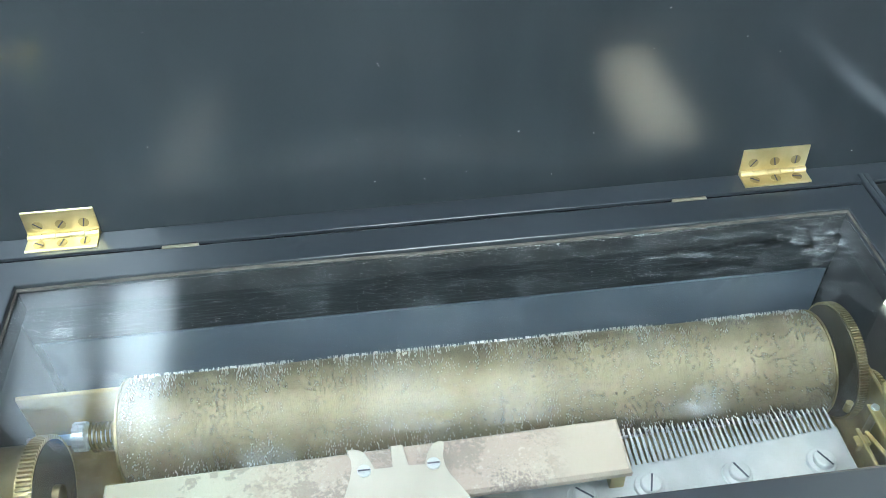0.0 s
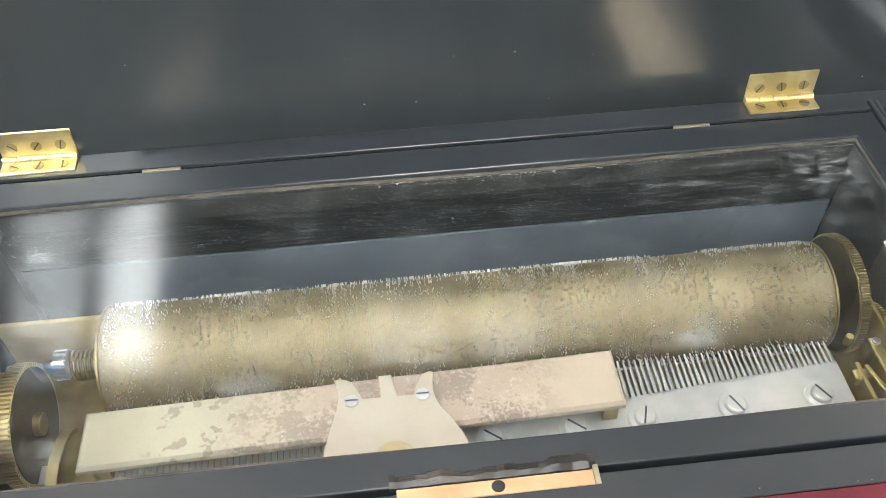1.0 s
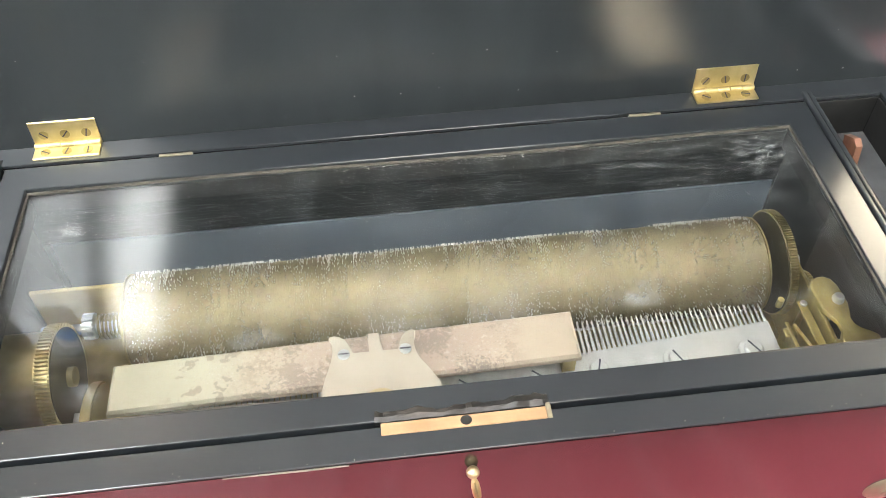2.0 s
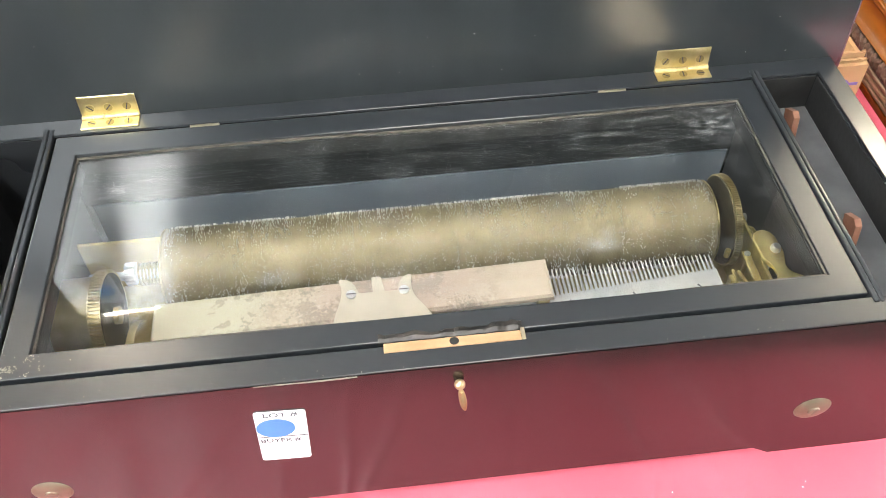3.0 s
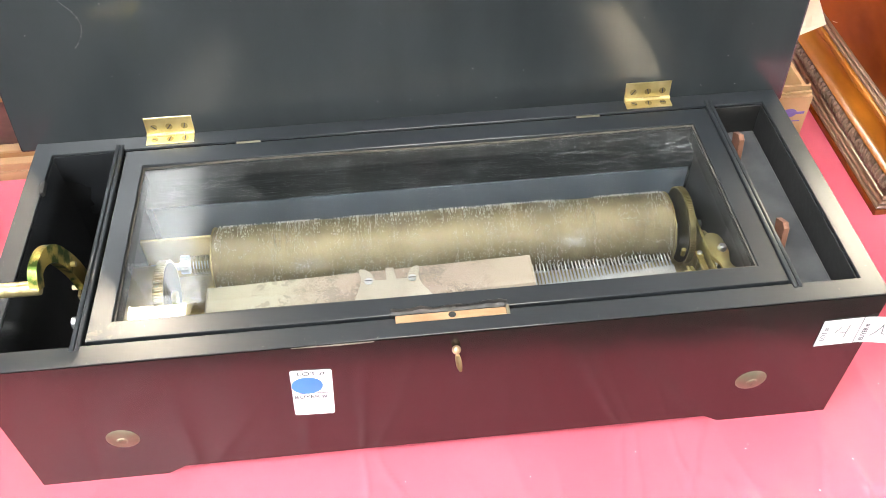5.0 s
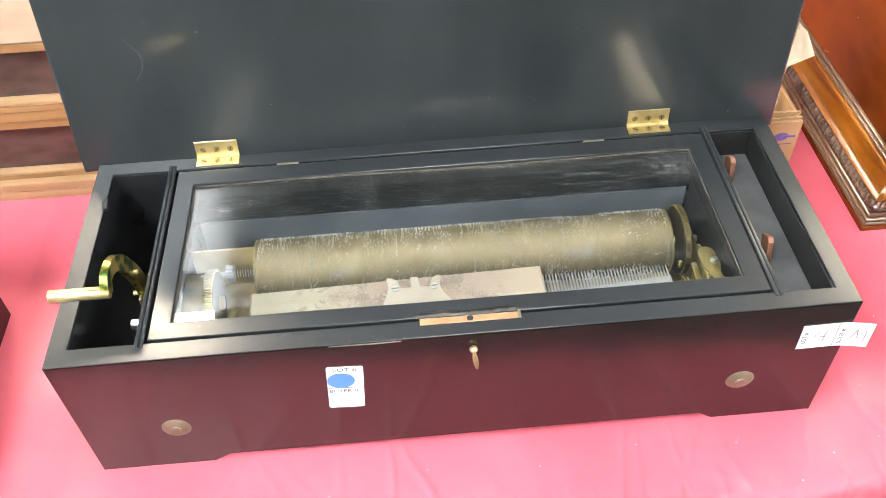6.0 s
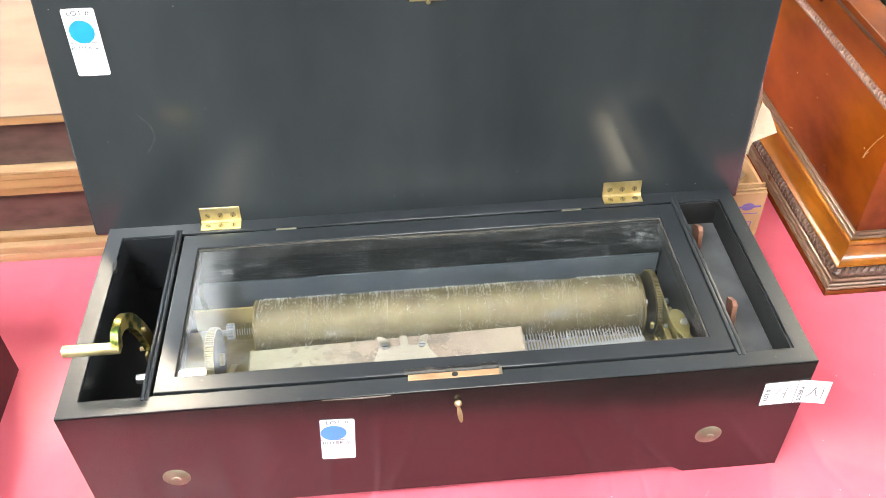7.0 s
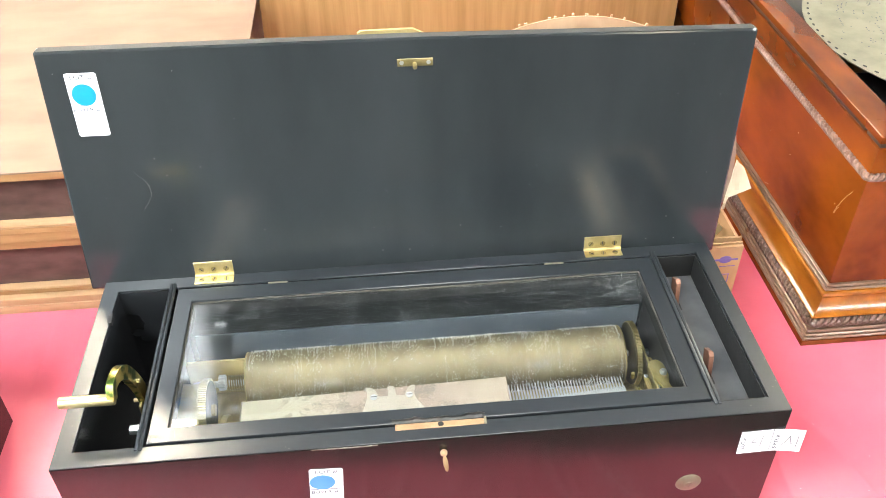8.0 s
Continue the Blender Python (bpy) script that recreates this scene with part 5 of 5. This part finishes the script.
def scratches(parent, face):
    def nick(g):
        return g.uniform(0.29, 0.70), g.uniform(0.86, 0.985), 0.0

    m = Matrix(((0, 0, -1, face - 0.0004), (1, 0, 0, 0), (0, 1, 0, 0), (0, 0, 0, 1)))
    for line in (((0.302, 0.915), (0.2995, 0.9265), (0.2965, 0.931), (0.294, 0.938), (0.289, 0.948)), ((0.300, 0.917), (0.2985, 0.924), (0.2945, 0.929)), ((0.2885, 0.951), (0.284, 0.956), (0.280, 0.963)),
                 ((0.482, 0.836), (0.470, 0.841))):
        bm = B()
        for p, q in zip(line, line[1:]):
            p, q = Vector((*p, 0)), Vector((*q, 0))
            turn = (q - p).to_track_quat("X", "Z").to_matrix().to_4x4()
            bmesh.ops.create_cube(bm, size=1, matrix=Matrix.Translation((p + q) / 2) @ turn @ Matrix.Diagonal(((q - p).length + 0.0002, 0.0004, 0.0002, 1)))
        part("scratch", bm, CARD, parent, "pale scratch in the polish", m)
    flake_mesh("nick", flakes(9, nick, 0.0007, 22), CARD, parent, "small pale nicks", m)


def music_disc(m, r, mat, label, holes=60, teeth=0, punched=0):
    """A thin sheet-metal disc with slots round its edge, note holes in rings, or projections along its rim."""
    t = solo("music_disc", extrude(B(), circle(r, 128), -0.0006, 0.0006), mat, label, "music disc", "", m)
    rng = random.Random(holes + teeth)
    bm = B()
    for i in range(holes):
        a = 2 * math.pi * i / holes
        q = pose(r * math.cos(a) - 0.0075 * math.cos(a), r * math.sin(a) - 0.0075 * math.sin(a), 0, 0, 0, math.degrees(a))
        extrude(bm, circle(0.0017, 10, 0, 0, 0.0034), -0.0009, 0.0009, q)
    if holes:
        tagged(under(new("edge_slot", to_mesh("edge_slot", bm, DARK_VOID, m)), t), "dark oval slots along the edge", "", "", "stuff")
    bm = B()
    for i in range(teeth):
        a = 2 * math.pi * (i + rng.uniform(-0.3, 0.3)) / teeth
        if rng.random() < 0.25:
            continue
        w = rng.uniform(0.0007, 0.0018)
        box(bm, r - 0.004, r + rng.uniform(0.0012, 0.0030), -w, w, -0.0030, -0.0006)
        bmesh.ops.rotate(bm, verts=bm.verts[-8:], cent=(0, 0, 0), matrix=Matrix.Rotation(a, 3, "Z"))
    if teeth:
        tagged(under(new("projection", to_mesh("projection", bm, mat, m)), t), "small bent projections along the rim", "", "", "stuff")
    bm = B()
    for i in range(punched):
        rad, a = r * rng.uniform(0.35, 0.90), rng.uniform(0, 6.283)
        for k in range(rng.choice((1, 1, 2, 3, 5))):
            b = a + 0.0050 * k / rad
            extrude(bm, circle(0.0011, 6, rad * math.cos(b), rad * math.sin(b), 0.0009), 0.0006, 0.00075)
    if punched:
        tagged(under(new("note_hole", to_mesh("note_hole", bm, INK, m)), t), "many tiny punched note holes", "", "", "stuff")
    return t


def cardboard_box():
    x0, x1, y0, y1, z1 = 0.200, 0.434, 0.318, 0.520, 0.856
    t = thing("cardboard_box", (0.32, 0.42, T), "open brown cardboard carton holding music discs", "box")
    w = 0.004
    for b in ((x0, x1, y0, y0 + w), (x0, x1, y1 - w, y1), (x0, x0 + w, y0 + w, y1 - w), (x1 - w, x1, y0 + w, y1 - w)):
        part("side", box(B(), *b, T, z1), CARD, t)
    part("bottom", box(B(), x0 + w, x1 - w, y0 + w, y1 - w, T, T + 0.004), CARD, t)
    for k, (zz, yy) in enumerate(((0.0, 0.005), (0.004, 0.011))):
        bm = B()
        rows = []
        for i in range(60):
            x = x0 + (x1 - x0) * i / 59
            up = 0.0016 * noise.noise(Vector((x * 90, k, 0))) + (0.0008 if i % 2 else 0.0)
            rows.append([bm.verts.new((x, y0 + yy + a, z1 - 0.010 + zz + b)) for a, b in ((0, 0), (0, 0.012 + up), (0.003, 0.012 + up), (0.003, 0))])
        for a, b in zip(rows, rows[1:]):
            for q in range(4):
                bm.faces.new((a[q], b[q], b[(q + 1) % 4], a[(q + 1) % 4]))
        part("torn_flap", bm, CARD, t, "torn corrugated cardboard edge")
    part("flap", box(B(), x0 + 0.01, x1 - 0.006, y0 + 0.006, y0 + 0.024, z1 - 0.012, z1 - 0.008, 0.0008), CARD, t, "torn cardboard flap", None)
    m = Matrix.Translation((0.413, y0 - 0.0002, 0.835)) @ UPRIGHT
    part("logo", extrude(B(), circle(0.0085, 28, 0, 0, 0.006), 0, 0.0003), PURPLE, t, "plain violet oval mark", m)
    part("logo_bar", box(B(), -0.022, 0.017, -0.0016, 0.0016, 0.0003, 0.0006), PURPLE, t, "", m)
    part("logo_bar", box(B(), -0.006, 0.015, -0.0120, -0.0108, 0, 0.0003), PURPLE, t, "", m)
    for b in ((-0.004, 0.010, -0.0262, -0.0250), (-0.004, 0.010, -0.0400, -0.0388), (-0.004, -0.0028, -0.0388, -0.0262), (0.0088, 0.010, -0.0388, -0.0262)):
        part("box_mark", box(B(), *b, 0, 0.0003), PURPLE, t, "", m)


def loose_paper():
    bm = B()
    rows = []
    for j in range(9):
        v = j / 8
        left = Vector((0.408 + 0.019 * v, 0.893 + 0.055 * v))
        flag = max(0.0, v - 0.35) / 0.65
        right = left + Vector((0.004, 0.0)) if v < 0.35 else Vector((0.447 - 0.008 * flag, 0.916 + 0.021 * flag))
        row = []
        for i in range(7):
            q = left.lerp(right, i / 6)
            row.append(bm.verts.new((q.x, 0.352 + 0.030 * v + 0.004 * math.sin(i * 0.9) * v + 0.003 * noise.noise(Vector((i * 0.5, j * 0.6, 5))), q.y + 0.002 * noise.noise(Vector((i * 0.7, j * 0.8, 1))))))
        rows.append(row)
    for a, b in zip(rows, rows[1:]):
        for i in range(6):
            bm.faces.new((a[i], a[i + 1], b[i + 1], b[i]))
    g = bmesh.ops.extrude_face_region(bm, geom=list(bm.faces))
    for v in g["geom"]:
        if isinstance(v, bmesh.types.BMVert):
            v.co.y += 0.0004
    solo("paper_sheet", bm, PAPER, "crumpled cream paper sheet sticking out of the carton", "paper")
    scrap = extrude(B(), [(0.398, 0.826), (0.424, 0.826), (0.4315, 0.838), (0.424, 0.845), (0.419, 0.853), (0.400, 0.868)], 0.0, 0.0005, Matrix.Translation((0, 0.380, 0)) @ UPRIGHT)
    solo("paper_scrap", scrap, PAPER, "torn paper scrap inside the carton", "paper")


def back_panel():
    t = thing("veneer_cabinet", (0.3, 1.1, T), "plain brown veneered cabinet behind the music box", "cabinet")
    part("front_panel", box(B(), -0.2145, 0.5145, 0.903, 0.915, T + 0.061, 1.279, 0.001), PANELLING, t)
    for x in (-0.215, 0.4965):
        part("side_panel", box(B(), x, x + 0.0185, 0.9155, 1.20, T, 1.279, 0.001), PANELLING, t)
    part("back_board", box(B(), -0.196, 0.496, 1.188, 1.20, T, 1.279), PANELLING, t)
    part("top", box(B(), -0.217, 0.517, 0.898, 1.202, 1.2795, 1.30, 0.002), PANELLING, t)
    part("plinth", box(B(), -0.196, 0.496, 0.910, 0.925, T, T + 0.0605), PANELLING, t)


def brass_fitting():
    t = thing("brass_fitting", (0.0, 0.42, T), "brass carrying handle standing behind the lid", "handle")
    part("stand", box(B(), -0.020, 0.010, 0.432, 0.436, T, 1.10, 0.001), OLD_BRASS, t)
    o = [(-0.047, 1.08), (0.034, 1.08), (0.034, 1.119), (0.018, 1.127), (-0.043, 1.127), (-0.047, 1.124)]
    part("plate", extrude(B(), o, 0.4325, 0.4375, Matrix(((1, 0, 0, 0), (0, 0, 1, 0), (0, 1, 0, 0), (0, 0, 0, 1))), 0.001), FITTING_BRASS, t)


oak_cabinet()
neighbour_box()
mahogany_cabinet()
cardboard_box()
loose_paper()
music_disc(Matrix.Translation((0.192, 0.345, 0.964)) @ pose(0, 0, 0, 88), 0.2065, LEATHER, "brown metal music disc with a toothed rim, standing in the carton", 0, 150)
music_disc(Matrix.Translation((0.208, 0.353, 0.955)) @ pose(0, 0, 0, 88), 0.203, PALE_DISC, "pale tan music disc with slotted edge, standing in the carton", 110)
music_disc(Matrix.Translation((0.825, 0.530, 1.040)), 0.250, ZINC, "perforated grey metal disc lying on the mahogany case", 84, 0, 420)
back_panel()
brass_fitting()
